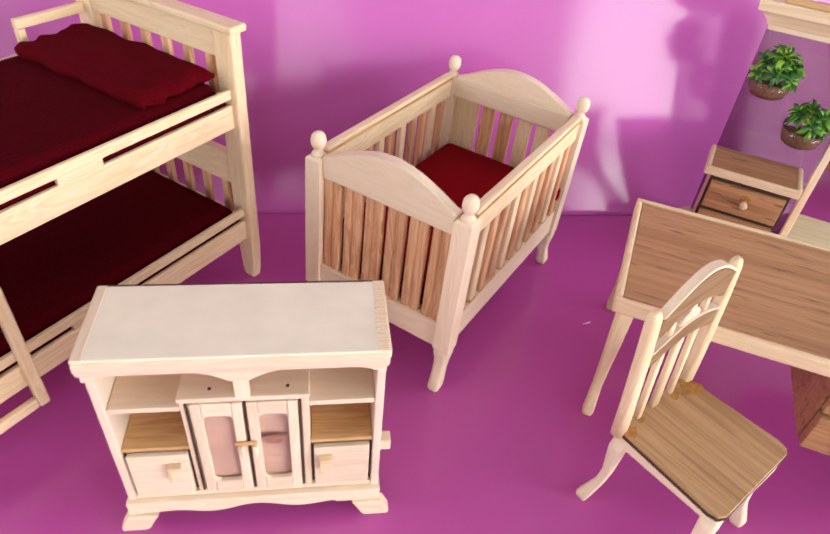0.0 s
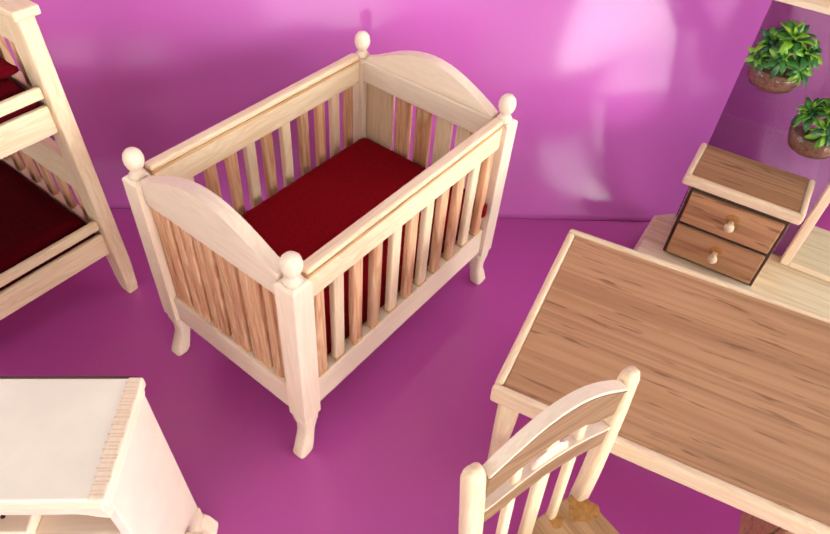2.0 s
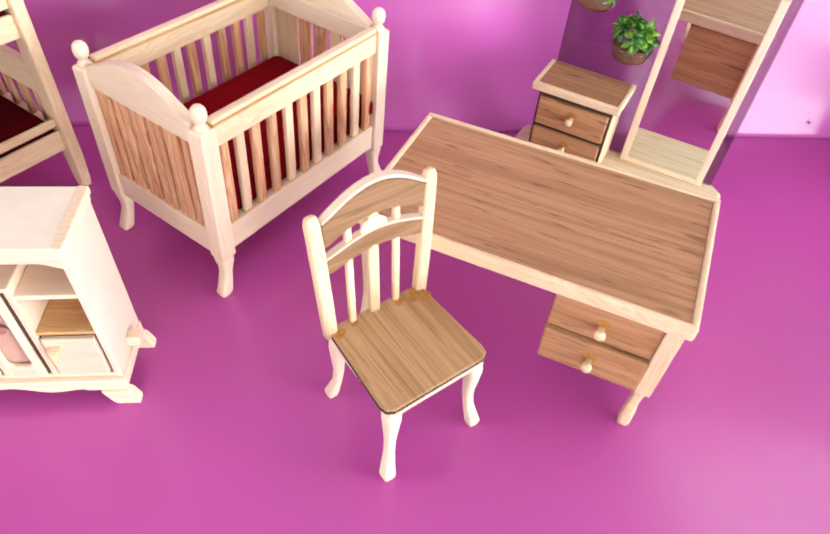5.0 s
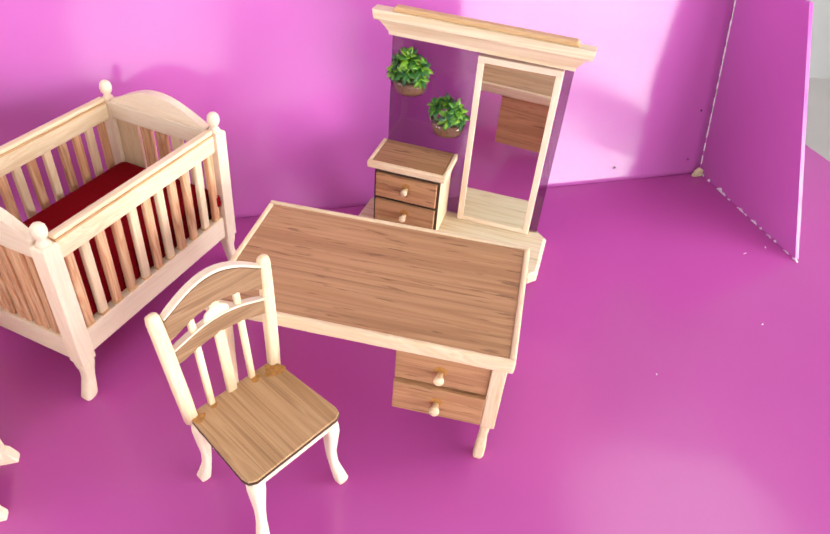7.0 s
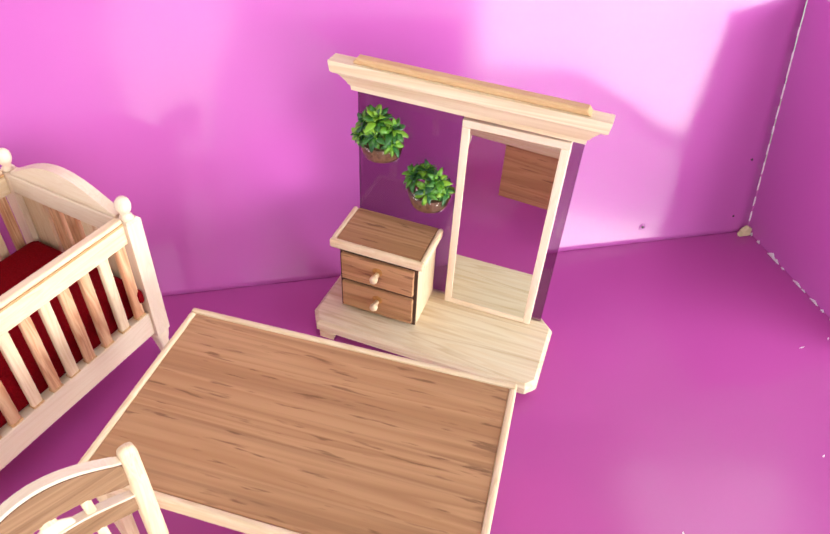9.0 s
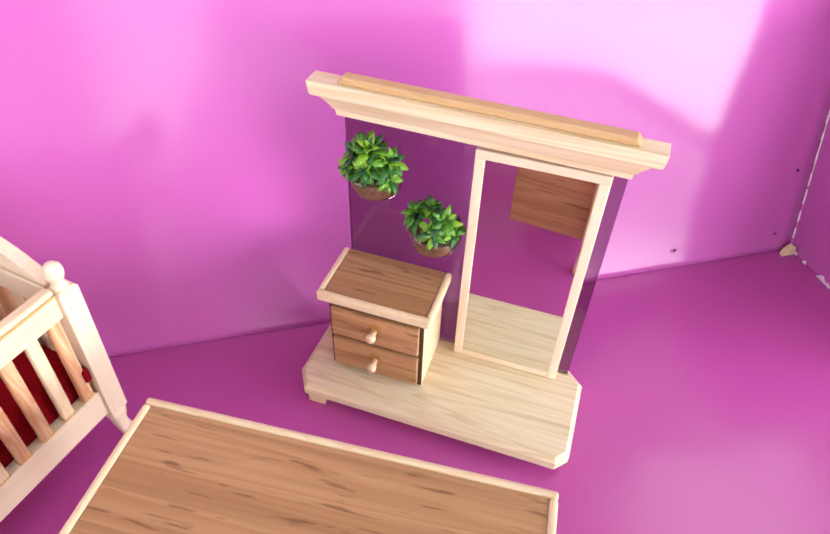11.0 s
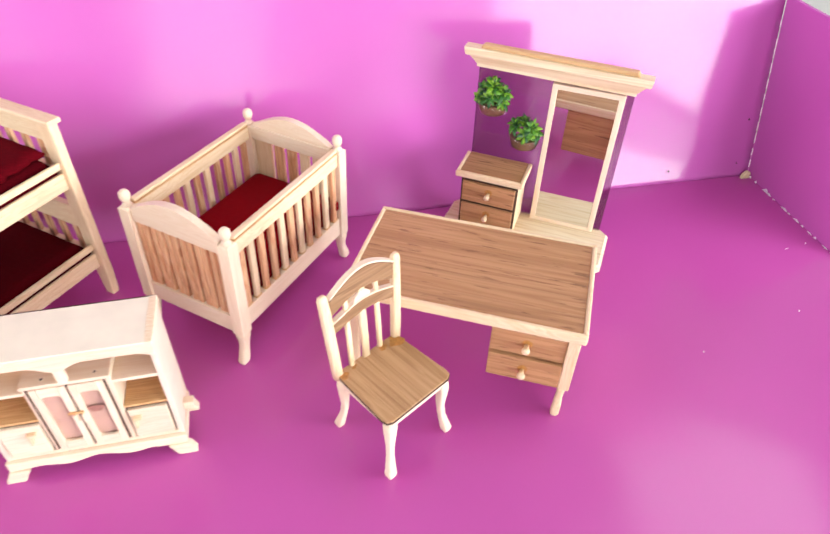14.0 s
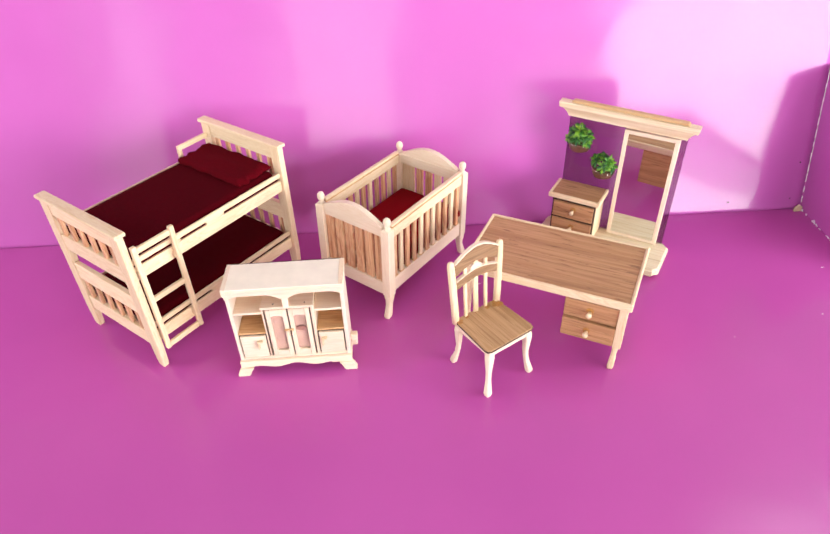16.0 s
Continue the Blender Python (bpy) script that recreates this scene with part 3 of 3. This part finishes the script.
# ---- hutch ----
def build_hutch():
    hutch = thing("hutch", -67.7, 92.8, 0, 15.2, "pale wooden hutch with open shelves, two glazed doors and two drawers", "cabinet")
    W0, W1, DP = 2.4, 83.6, 27.0
    part("side", block(W0, W0 + 2.6, 0.4, DP, 13.6, 77.6, 0.4), SIDEBOARD, hutch)
    part("side", block(W1 - 2.6, W1, 0.4, DP, 13.6, 77.6, 0.4), SIDEBOARD, hutch)
    part("back_panel", block(W0 + 2.7, W1 - 2.7, DP - 1.6, DP - 0.1, 14, 77.4, 0.1), HONEY["z"], hutch, "thin honey-toned back board")
    part("floor_board", block(W0 + 2.7, W1 - 2.7, 0.5, DP - 1.7, 14.0, 16.0, 0.3), PALE["x"], hutch)
    part("top_board", block(W0 - 0.5, W1 + 0.5, -1.6, DP + 0.6, 79.2, 82.6, 0.5), CREAMBOARD, hutch, "smooth cream top board")
    part("rear_edge", block(W0 - 0.4, W1 + 0.4, DP + 0.62, DP + 1.1, 79.6, 82.5, 0), DARKWOOD_AND_SHADE, hutch, "dark cut edge along the back of the top")
    for a, b in ((W0 - 1.0, W0 + 2.2), (W1 - 2.6, W1 + 1.0)):
        part("end_band", block(a, b, -1.7, DP + 0.8, 79.8, 82.8, 0.5), PALE["y"], hutch)
    grain = bmesh.new()
    for k in range(28):
        y = -0.6 + 0.98 * k + 0.2 * math.sin(4 * k)
        block(W1 - 2.4 + 0.4 * math.sin(3 * k), W1 + 0.5 + 0.4 * math.sin(5 * k), y, y + 0.32, 82.6, 82.86, 0, grain)
    part("saw_marks", grain, PINE["y"], hutch, "tan saw marks across the end band")
    part("cornice", cut([(-2.7, 81.6), (-1.5, 82.2), (-1.0, 77.0), (-1.9, 77.0), (-2.5, 79.4)], "x", W0 - 0.5, W1 + 0.5, 0.3), PALE["x"], hutch)
    part("cornice", block(W0 - 0.4, W1 + 0.4, 0.4, DP, 77.6, 79.1, 0.2), PALE["x"], hutch)
    wave = [(W0 + 0.2, 79.0), (W1 - 0.2, 79.0), (W1 - 0.2, 74.2)]
    wave += [(W1 - 1.6 - 34.0 * k / 12, 74.6 + 3.4 * math.sin(math.pi * k / 12) ** 0.8) for k in range(13)]
    wave += [(45.6, 72.6), (40.4, 72.6)]
    wave += [(38.0 - 34.0 * k / 12, 74.6 + 3.4 * math.sin(math.pi * k / 12) ** 0.8) for k in range(13)]
    wave += [(W0 + 0.2, 74.2)]
    part("valance", cut(wave, "y", -1.6, 0.3, 0.2), PALE["x"], hutch, "scalloped front valance")
    part("middle_post", block(40.9, 45.1, -0.6, 2.2, 63.6, 73.2, 0.4), PALE["z"], hutch)
    # centre cupboard
    for a in (25.0, 59.2):
        part("partition", block(a, a + 2.2, 0.6, DP - 1.7, 16.1, 62.2, 0.3), PALE["z"], hutch)
    part("cupboard_top", block(24.6, 61.8, -0.4, DP - 1.7, 62.3, 64.2, 0.4), PALE["x"], hutch)
    for x in (33.5, 55.5):
        part("pin", turned([(0.55, 64.1), (0.5, 64.45)], x, 3.2, 10), PINHOLE, hutch)
    for a, b in ((27.8, 42.4), (43.6, 58.2)):
        door = part("cupboard_door", block(a, a + 3.0, -0.5, 1.6, 17.0, 61.6, 0.35), PALE["z"], hutch, "glazed cupboard door")
        fr = block(b - 3.0, b, -0.5, 1.6, 17.0, 61.6, 0.35)
        part("stile", fr, PALE["z"], door)
        for z0, z1 in ((17.0, 22.4), (56.0, 61.6)):
            rail = [(a + 3.1, z0), (b - 3.1, z0), (b - 3.1, z1), (a + 3.1, z1)]
            part("rail", cut(rail, "y", -0.5, 1.6, 0.3), PALE["x"], door)
        for sx, x in ((1, a + 3.0), (-1, b - 3.0)):
            for sz, z in ((1, 22.4), (-1, 56.0)):
                part("corner_fillet", cut([(x, z), (x + sx * 1.7, z), (x + sx * 0.5, z + sz * 0.5), (x, z + sz * 1.7)], "y", -0.4, 1.5, 0), PALE["z"], door)
        part("pane", block(a + 2.8, b - 2.8, 0.7, 1.2, 22.0, 56.4, 0), PANE, door, "rosy glass pane").visible_shadow = False
    part("latch", block(38.8, 45.6, -1.7, -0.6, 42.6, 43.9, 0.4), HONEY["x"], hutch, "small wooden turn latch")
    for x in (41.2, 44.8):
        part("knob", block(x - 0.7, x + 0.7, -2.2, -0.5, 36.8, 42.2, 0.5), PALE["z"], hutch)
    for x in (26.4, 42.7, 58.4):
        # dark strips stand in for the shade between the cupboard doors
        part("door_gap", block(x, x + 0.7, 0.2, 1.2, 17.2, 61.4, 0), DARKWOOD_AND_SHADE, hutch)
    part("cupboard_lining", block(27.4, 59.0, 2.3, 2.8, 16.2, 62.0, 0), ROSE, hutch, "rosy tan board close behind the panes")
    part("stain", cut([(50.4 + 3.4 * math.cos(t) * (1 + 0.2 * math.sin(3 * t)), 42.5 + 2.2 * math.sin(t)) for t in [k * math.pi / 8 for k in range(16)]], "y", 0.35, 0.6, 0), SMEAR, hutch, "reddish glue smear on the pane")
    # side bays
    for a, b in ((5.1, 24.9), (61.5, 80.9)):
        part("shelf", block(a, b, 0.8, DP - 1.7, 57.6, 59.6, 0.3), PALE["x"], hutch)
        part("shelf", block(a, b, 1.0, DP - 1.7, 38.6, 40.2, 0.3), HONEY["x"], hutch)
        part("bay_lining", block(a, b, DP - 2.0, DP - 1.72, 59.8, 77.2, 0), PINE["z"], hutch)
        drw = part("drawer", block(a + 0.9, b - 0.9, -0.2, 1.9, 16.9, 37.4, 0.4), PALE["x"], hutch, "plain pale drawer front")
        # dark board behind each drawer front, painting the shade of its gap
        part("drawer_shadow", block(a, b, 1.95, 2.5, 16.2, 38.5, 0), DARKWOOD_AND_SHADE, hutch)
        x = b - 5.2 if a < 30 else a + 4.4
        grip = cut([(x - 1.8, 33.7), (x + 2.2, 33.9), (x + 2.2, 32.7), (x - 0.5, 32.5), (x - 0.6, 26.6), (x - 1.8, 26.6)], "y", -2.8, -0.25, 0.3)
        part("handle", grip, PINE["x"], drw, "small carved wooden pull")
    # plinth
    low = [(W0 - 0.6, 13.8), (W1 + 0.6, 13.8), (W1 + 0.6, 7.6)]
    low += [(W1 - 8 - 6.4 * 1 + 0, 7.6)]
    low += [(70 - 54.0 * k / 24, 8.4 + 1.2 * math.cos(4 * math.pi * k / 24) - 1.6 * math.cos(math.pi * 2 * k / 24) * 0.4) for k in range(25)]
    low += [(W0 - 0.6, 7.6)]
    part("plinth", cut(low, "y", -1.6, 1.0, 0.3), PALE["x"], hutch, "scalloped plinth rail")
    for s in (0, 1):
        part("plinth_side", block(*((W0 - 0.6, W0 + 1.6) if s == 0 else (W1 - 1.6, W1 + 0.6)), 1.1, DP, 7.6, 13.6, 0.4), PALE["y"], hutch)
    for sx, x in ((-1, W0 + 0.4), (1, W1 - 0.4)):
        toe = [(x + sx * 4.2, 0), (x + sx * 4.4, 1.6), (x + sx * 2.2, 6.0), (x + sx * 1.2, 7.8), (x - sx * 8.4, 7.8), (x - sx * 6.6, 5.0), (x - sx * 4.6, 1.8), (x - sx * 4.0, 0)]
        part("foot", cut(toe, "y", -3.0, 1.4, 0.5), PALE["x"], hutch)
        part("foot", cut(toe, "y", DP - 4.0, DP + 0.6, 0.5), PALE["x"], hutch)
    part("peg", block(W1 + 0.1, W1 + 5.2, 12.0, 16.6, 16.5, 21.5, 0.5), PALE["x"], hutch, "small square peg on the side")


build_hutch()

# ---- bunk bed ----
def build_bunk():
    bunk = thing("bunk_bed", -131.0, 92.1, 0, 66.1, "pale pine bunk bed with ladder and slatted ends", "bunk bed")
    L, W = 147.0, 84.2
    for x in (0.0, L):
        for y in (0.0, W):
            iy = 1 if y == 0 else -1
            tap = [(x, y, 0, 2.2, 3.0), (x, y, 4, 2.5, 3.7), (x, y, 18, 2.8, 4.6), (x, y + iy * 0.4, 60, 2.8, 5.0), (x, y + iy * 0.4, 120.6, 2.8, 5.0)]
            part("post", loft(tap, 9.0), PINE["z"], bunk)
        lo, hi = 5.6, W - 5.6
        part("cap", block(x - 4.2, x + 4.2, -6.4, W + 6.4, 120.8, 123.8, 0.7), PINE["y"], bunk)
        for z0, z1 in ((109.4, 120.7), (79.0, 93.0), (51.0, 66.4), (20.4, 33.4)):
            part("end_rail", block(x - 2.0, x + 2.0, lo, hi, z0, z1, 0.5), PINE["y"], bunk)
        for z0, z1 in ((92.8, 109.6), (33.2, 51.2)):
            for k in range(6):
                y = lo + 5.0 + (hi - lo - 10.0) * k / 5
                part("end_slat", block(x - 1.3, x + 1.3, y - 1.9, y + 1.9, z0, z1, 0.5), CEDAR["z"], bunk)
    for y in (0.0, W):
        s = -1 if y == 0 else 1
        for base, split in ((81.2, [(3, 36), (43, 67), (84, 144)]), (24.0, [(3, 56), (70, 144)])):
            outer = sorted((y + s * 1.9, y - s * 0.1))
            part("side_rail", block(2.9, L - 2.9, *outer, base, base + 10.2, 0.5), PINE["x"], bunk)
            part("rail_strip", block(2.9, L - 2.9, *outer, base + 12.8, base + 16.8, 0.5), PINE["x"], bunk)
            edges = [2.9] + [v for pair in split for v in pair] + [L - 2.9]
            for a, b in zip(edges[0::2], edges[1::2]):
                if b - a > 0.3:
                    part("rail_spacer", block(a, b, outer[0] + 0.2, outer[1] - 0.2, base + 10.1, base + 12.9, 0.1), PINE["x"], bunk)
    for base in (82.0, 26.0):
        part("bed_board", block(2.9, L - 2.9, 2.0, W - 2.0, base, base + 2.0, 0.2), PINE["x"], bunk)
    # guard rail beside the pillow
    part("guard_rail", block(113.0, L - 2.9, W - 1.4, W + 1.6, 108.0, 112.0, 0.5), PINE["x"], bunk)
    part("guard_post", block(113.0, 116.4, W - 1.4, W + 1.6, 97.9, 107.9, 0.5), PINE["z"], bunk)
    # ladder
    for x in (4.9, 35.2):
        part("ladder_stile", block(x - 1.9, x + 1.9, -8.4, -5.2, 18.0, 111.0, 0.5), PINE["z"], bunk)
    for z in (107.0, 64.0, 20.2):
        part("ladder_rung", block(6.9, 33.2, -8.0, -5.6, z - 2.2, z + 2.2, 0.5), PINE["x"], bunk)
    for z in (86.0, 30.0):
        part("ladder_block", block(3.4, 6.4, -5.1, -2.0, z - 2.5, z + 2.5, 0.2), PINE["z"], bunk)
        part("ladder_block", block(33.8, 36.8, -5.1, -2.0, z - 2.5, z + 2.5, 0.2), PINE["z"], bunk)

    def pad(x0, x1, y0, y1, z0, z1, puff, droop=0.0, seed=0, ragged=0.7):
        bm = bmesh.new()
        nx, ny = 36, 22
        grid = {}
        for side_ in (0, 1):
            for i in range(nx + 1):
                for j in range(ny + 1):
                    u, v = i / nx, j / ny
                    edge = min(u, 1 - u) * (x1 - x0), min(v, 1 - v) * (y1 - y0)
                    r = min(1.0, min(edge) / 4.0)
                    lift = math.sqrt(max(0.0, 1 - (1 - r) ** 2))
                    n_ = noise.noise(Vector((u * 3.1 + seed, v * 2.3, seed))) * puff
                    z = (z0 + z1) / 2 + (1 if side_ else -1) * (z1 - z0) / 2 * (0.25 + 0.75 * lift) + (n_ if side_ else 0) - droop * (1 - u) ** 2
                    x = x0 + (x1 - x0) * u + ragged * noise.noise(Vector((v * 7, seed, 2)))
                    y = y0 + (y1 - y0) * v + ragged * noise.noise(Vector((u * 7, seed, 5)))
                    grid[side_, i, j] = bm.verts.new((x, y, z))
        for s_ in (0, 1):
            for i in range(nx):
                for j in range(ny):
                    bm.faces.new([grid[s_, i, j], grid[s_, i + 1, j], grid[s_, i + 1, j + 1], grid[s_, i, j + 1]])
        rim = [(i, 0) for i in range(nx)] + [(nx, j) for j in range(ny)] + [(i, ny) for i in range(nx, 0, -1)] + [(0, j) for j in range(ny, 0, -1)]
        for (a, b), (c, d_) in zip(rim, rim[1:] + rim[:1]):
            bm.faces.new([grid[0, a, b], grid[0, c, d_], grid[1, c, d_], grid[1, a, b]])
        return bm

    for z0, z1, label in ((84.2, 99.8, "maroon felt mattress on the upper bunk"), (28.2, 42.2, "maroon felt mattress on the lower bunk, in shade")):
        m = part("bunk_mattress", pad(4.2, L - 4.2, 0.5, W - 0.5, z0, z1, 0.4, seed=z0, ragged=0.3), VELVET, None, smooth=True)
        m.matrix_world = bunk.matrix_world.copy()
        tagged(m, label, "mattress", "bunk mattresses")
    for z0, seed in ((99.6, 3),):
        m = part("pillow", pad(108.5, L - 4.6, 4.6, W - 3.4, z0, z0 + 6.4, 1.8, 1.4, seed, 2.6), VELVET_PILLOW, None, smooth=True)
        m.matrix_world = bunk.matrix_world.copy()
        tagged(m, "flat maroon felt pillow at the head of the upper bunk", "pillow")


build_bunk()

# ---- dressing table with mirror ----
def build_vanity():
    van = thing("dressing_table", 202.4, 305.9, 0, -18.3, "dressing table with framed mirror, small drawers and smoked acrylic back", "dressing table")
    outline = [(-59, -28), (-54, -36), (51, -36), (55.5, -31), (55.5, 4), (48, 11.5), (-50, 11.5), (-58, 4)]
    part("base_board", cut(outline, "z", 4.2, 11.4, 1.8), BOLD, van, "thick bevelled pine base board")
    for sx, x in ((1, -57.4), (-1, 54.9)):
        set_back = 0.0 if sx > 0 else 5.0
        part("base_foot", cut([(x + sx * set_back, -27.4), (x + sx * 4.6, -35.2 + set_back), (x + sx * 12, -35.2 + set_back), (x + sx * 11, -28), (x + sx * (4 + set_back), -24)], "z", 0, 4.3, 0.5), PINE["x"], van)
        part("base_foot", block(*sorted((x, x + sx * 12)), 4, 9, 0, 4.3, 0.4), PINE["x"], van)
    acry = part("back_panel", block(-49.0, 48.6, 6.6, 9.4, 11.4, 118.5, 0.2), SMOKED, van, "tinted see-through acrylic back panel")
    acry.visible_shadow = True
    mir = part("mirror_glass", block(2.6, 40.8, 2.5, 3.3, 14.2, 112.6, 0), MIRROR, van, "clear mirror glass")
    for a, b, z0, z1, ax in ((-0.6, 3.0, 11.6, 111.6, "z"), (40.3, 43.9, 11.6, 111.6, "z"), (3.0, 40.3, 11.6, 14.4, "x"), (-0.6, 43.9, 111.6, 115.0, "x")):
        part("mirror_frame", block(a, b, 2.0, 6.5, z0, z1, 0.45), PALE[ax], mir)
    part("mirror_backing", block(3.1, 40.2, 3.4, 6.5, 14.5, 111.5, 0), DARKWOOD_AND_SHADE, van)
    # crown: stepped moulding that widens upward
    def tray(sec):
        bm = bmesh.new()
        rings = [[bm.verts.new(p) for p in ((-a, y0, z), (a, y0, z), (a, 3.0, z), (-a, 3.0, z))] for a, y0, z in sec]
        for r, q in zip(rings, rings[1:]):
            for i in range(4):
                bm.faces.new((r[i], r[(i + 1) % 4], q[(i + 1) % 4], q[i]))
        bm.faces.new(rings[0])
        bm.faces.new(rings[-1])
        soften(bm, [e for e in bm.edges if abs(e.verts[0].co.z - e.verts[1].co.z) < 0.01], 0.35, 2)
        return bm
    def settle(ob):
        """The crown droops a little to one end."""
        for v in ob.data.vertices:
            v.co.z -= 0.0158 * (v.co.x + 0.057) - 0.0003

    settle(part("cornice", tray([(49.0, 0.4, 118.0), (49.4, 0.0, 120.4), (50.2, -0.4, 120.8), (50.6, -0.9, 122.0), (53.4, -2.6, 125.4), (54.0, -2.9, 125.8), (55.4, -3.8, 126.1), (56.3, -4.4, 126.8), (56.9, -4.7, 131.4)]), BOLD, van, "stepped pine crown moulding"))
    settle(part("crown_block", block(-48.0, 48.0, 3.1, 9.4, 118.6, 128.0, 0.3), PINE["x"], van))
    settle(part("crown_strip", cut([(-46.5, 131.4), (48.6, 131.4), (48.6, 132.4), (47.2, 134.0), (-45.0, 134.0), (-46.5, 132.4)], "y", -3.2, 1.8, 0.6), STRIP, van, "honey-coloured strip along the crown"))
    # small chest of drawers
    chest = part("drawer_chest", block(-47.6, -8.2, -19.2, 6.0, 11.5, 49.8, 0.4), PINE["z"], van, "small two-drawer chest")
    part("chest_front", block(-47.4, -8.4, -19.9, -19.3, 11.6, 49.6, 0), DARKWOOD_AND_SHADE, chest)
    part("chest_top", block(-49.0, -7.4, -20.2, 5.2, 50.2, 53.2, 0.2), PINE["x"], chest)
    part("top_veneer", block(-48.8, -7.8, -20.0, 5.4, 53.2, 53.9, 0.1), WALNUT["x"], chest, "walnut veneer top")
    for a, b, c, d_, ax in ((-51.4, -5.4, -22.8, -20.2, "x"), (-51.4, -49.0, -20.1, 5.6, "y"), (-7.6, -5.2, -20.1, 5.6, "y")):
        part("edging", block(a, b, c, d_, 49.9, 54.4, 0.9), PINE[ax], chest)
    for z0, z1 in ((31.7, 47.2), (13.6, 29.5)):
        part("drawer", block(-46.1, -9.8, -22.0, -19.95, z0, z1, 0.5), WALNUT["x"], chest, "walnut drawer front")
        part("knob", peg(-27.6, -22.1, (z0 + z1) / 2 + 1.0, 1.9, 5.8, "-y"), PINE["x"], chest, "pale turned knob", True)
        part("glue_mark", turned([(2.6, 0), (2.4, 0.12)], n=14), GLUE, chest).matrix_local = pose(-0.0276, -0.0222, ((z0 + z1) / 2 + 2.2) * MM, 90)
    return van


vanity = build_vanity()

# ---- hanging planters ----
def leaf_mesh(name, length, width):
    bm = bmesh.new()
    rows = [(0.0, 0.16, 0.0), (0.3, 0.75, 0.10), (0.6, 1.0, 0.12), (0.85, 0.6, 0.02), (1.0, 0.08, -0.08)]
    ring = []
    for t, w, lift in rows:
        ring.append([bm.verts.new((length * t, s * w * width / 2, length * lift + (0.0 if s == 0 else 0.16 * width * w) - th)) for s, th in ((-1, 0), (0, 0), (1, 0), (1, 0.25), (0, 0.3), (-1, 0.25))])
    for a, b in zip(ring, ring[1:]):
        for k in range(6):
            bm.faces.new((a[k], a[(k + 1) % 6], b[(k + 1) % 6], b[k]))
    bm.faces.new(ring[0])
    bm.faces.new(ring[-1])
    return finish(name, bm, LEAF, True)


LEAVES = [leaf_mesh("leaf", 5.8, 2.5), leaf_mesh("leaf", 4.6, 2.1), leaf_mesh("leaf", 6.6, 2.3)]


def build_planter(u, z, heads, seed):
    pot = new("planter")
    pot.empty_display_size = 0.005
    pot.matrix_world = vanity.matrix_world @ pose(u * MM, 0.0066, z * MM)
    tagged(pot, "clear half-round planter with green plastic succulents on the acrylic panel", "planter", "planters on the panel")

    def half(r_top, r_low, depth, h, wall):
        bm = bmesh.new()
        rows = [(r_low * 0.3, 0), (r_low * 0.8, 0.5), (r_low, 1.6), (r_top, h)]
        rings = []
        for r, zz in rows:
            rings.append([bm.verts.new((r * math.cos(math.pi + math.pi * k / 18), depth / r_top * r * math.sin(math.pi + math.pi * k / 18) - 0.1, zz)) for k in range(19)])
        for a, b in zip(rings, rings[1:]):
            for k in range(18):
                bm.faces.new((a[k], a[k + 1], b[k + 1], b[k]))
            bm.faces.new((a[18], a[0], b[0], b[18]))
        bm.faces.new(rings[0])
        bm.faces.new(rings[-1])
        return bm

    part("bowl", half(10.6, 8.6, 10.6, 9.0, 1), CLEAR, pot, "clear brownish acrylic bowl", True)
    part("filling", half(9.8, 7.9, 9.8, 7.6, 1), SOIL, pot, "brown bark and glue filling", False).location = (0, -0.0004, 0.0011)
    rg = random.Random(seed)
    for hx, hy, hz, tx, ty, size in heads:
        axis = Vector((tx, ty, 1)).normalized()
        turn = Vector((0, 0, 1)).rotation_difference(axis).to_matrix().to_4x4()
        for ringn, (count, tilt, s) in enumerate(((5, 70, 0.6), (7, 46, 0.88), (9, 18, 1.08), (8, -14, 1.02))):
            for k in range(count):
                a = 360 * k / count + ringn * 31 + rg.uniform(-14, 14)
                ob = new("leaf", rg.choice(LEAVES))
                ob.parent = pot
                sc = 1.06 * size * s * rg.uniform(0.85, 1.15)
                ob.matrix_local = Matrix.Translation((hx * MM, hy * MM, (hz + 4.2 + ringn * -0.7) * MM)) @ turn @ pose(0, 0, 0, 0, 0, a) @ pose(0, 0, 0, rg.uniform(-18, 18), -tilt + rg.uniform(-12, 12), 0) @ Matrix.Diagonal((sc, sc, sc, 1))


build_planter(-37.4, 85.6, [(-5.5, -5.0, 14.5, -0.6, -0.5, 1.0), (0.5, -6.5, 18.0, 0.0, -0.5, 1.05), (6.5, -5.0, 14.0, 0.7, -0.5, 1.0), (0.0, -9.0, 11.5, 0.0, -1.3, 0.9), (-7.0, -7.5, 9.5, -1.0, -0.9, 0.8), (7.0, -7.0, 9.0, 1.0, -0.8, 0.8), (1.0, -2.5, 17.0, 0.2, 0.1, 0.8)], 5)
build_planter(-13.6, 65.2, [(-5.5, -5.0, 14.0, -0.5, -0.4, 1.05), (4.5, -6.0, 14.5, 0.3, -0.7, 1.05), (1.5, -8.0, 10.5, 0.3, -1.2, 0.9), (-1.0, -3.0, 17.0, 0.0, -0.1, 0.8), (7.5, -4.5, 10.0, 1.0, -0.5, 0.8)], 8)
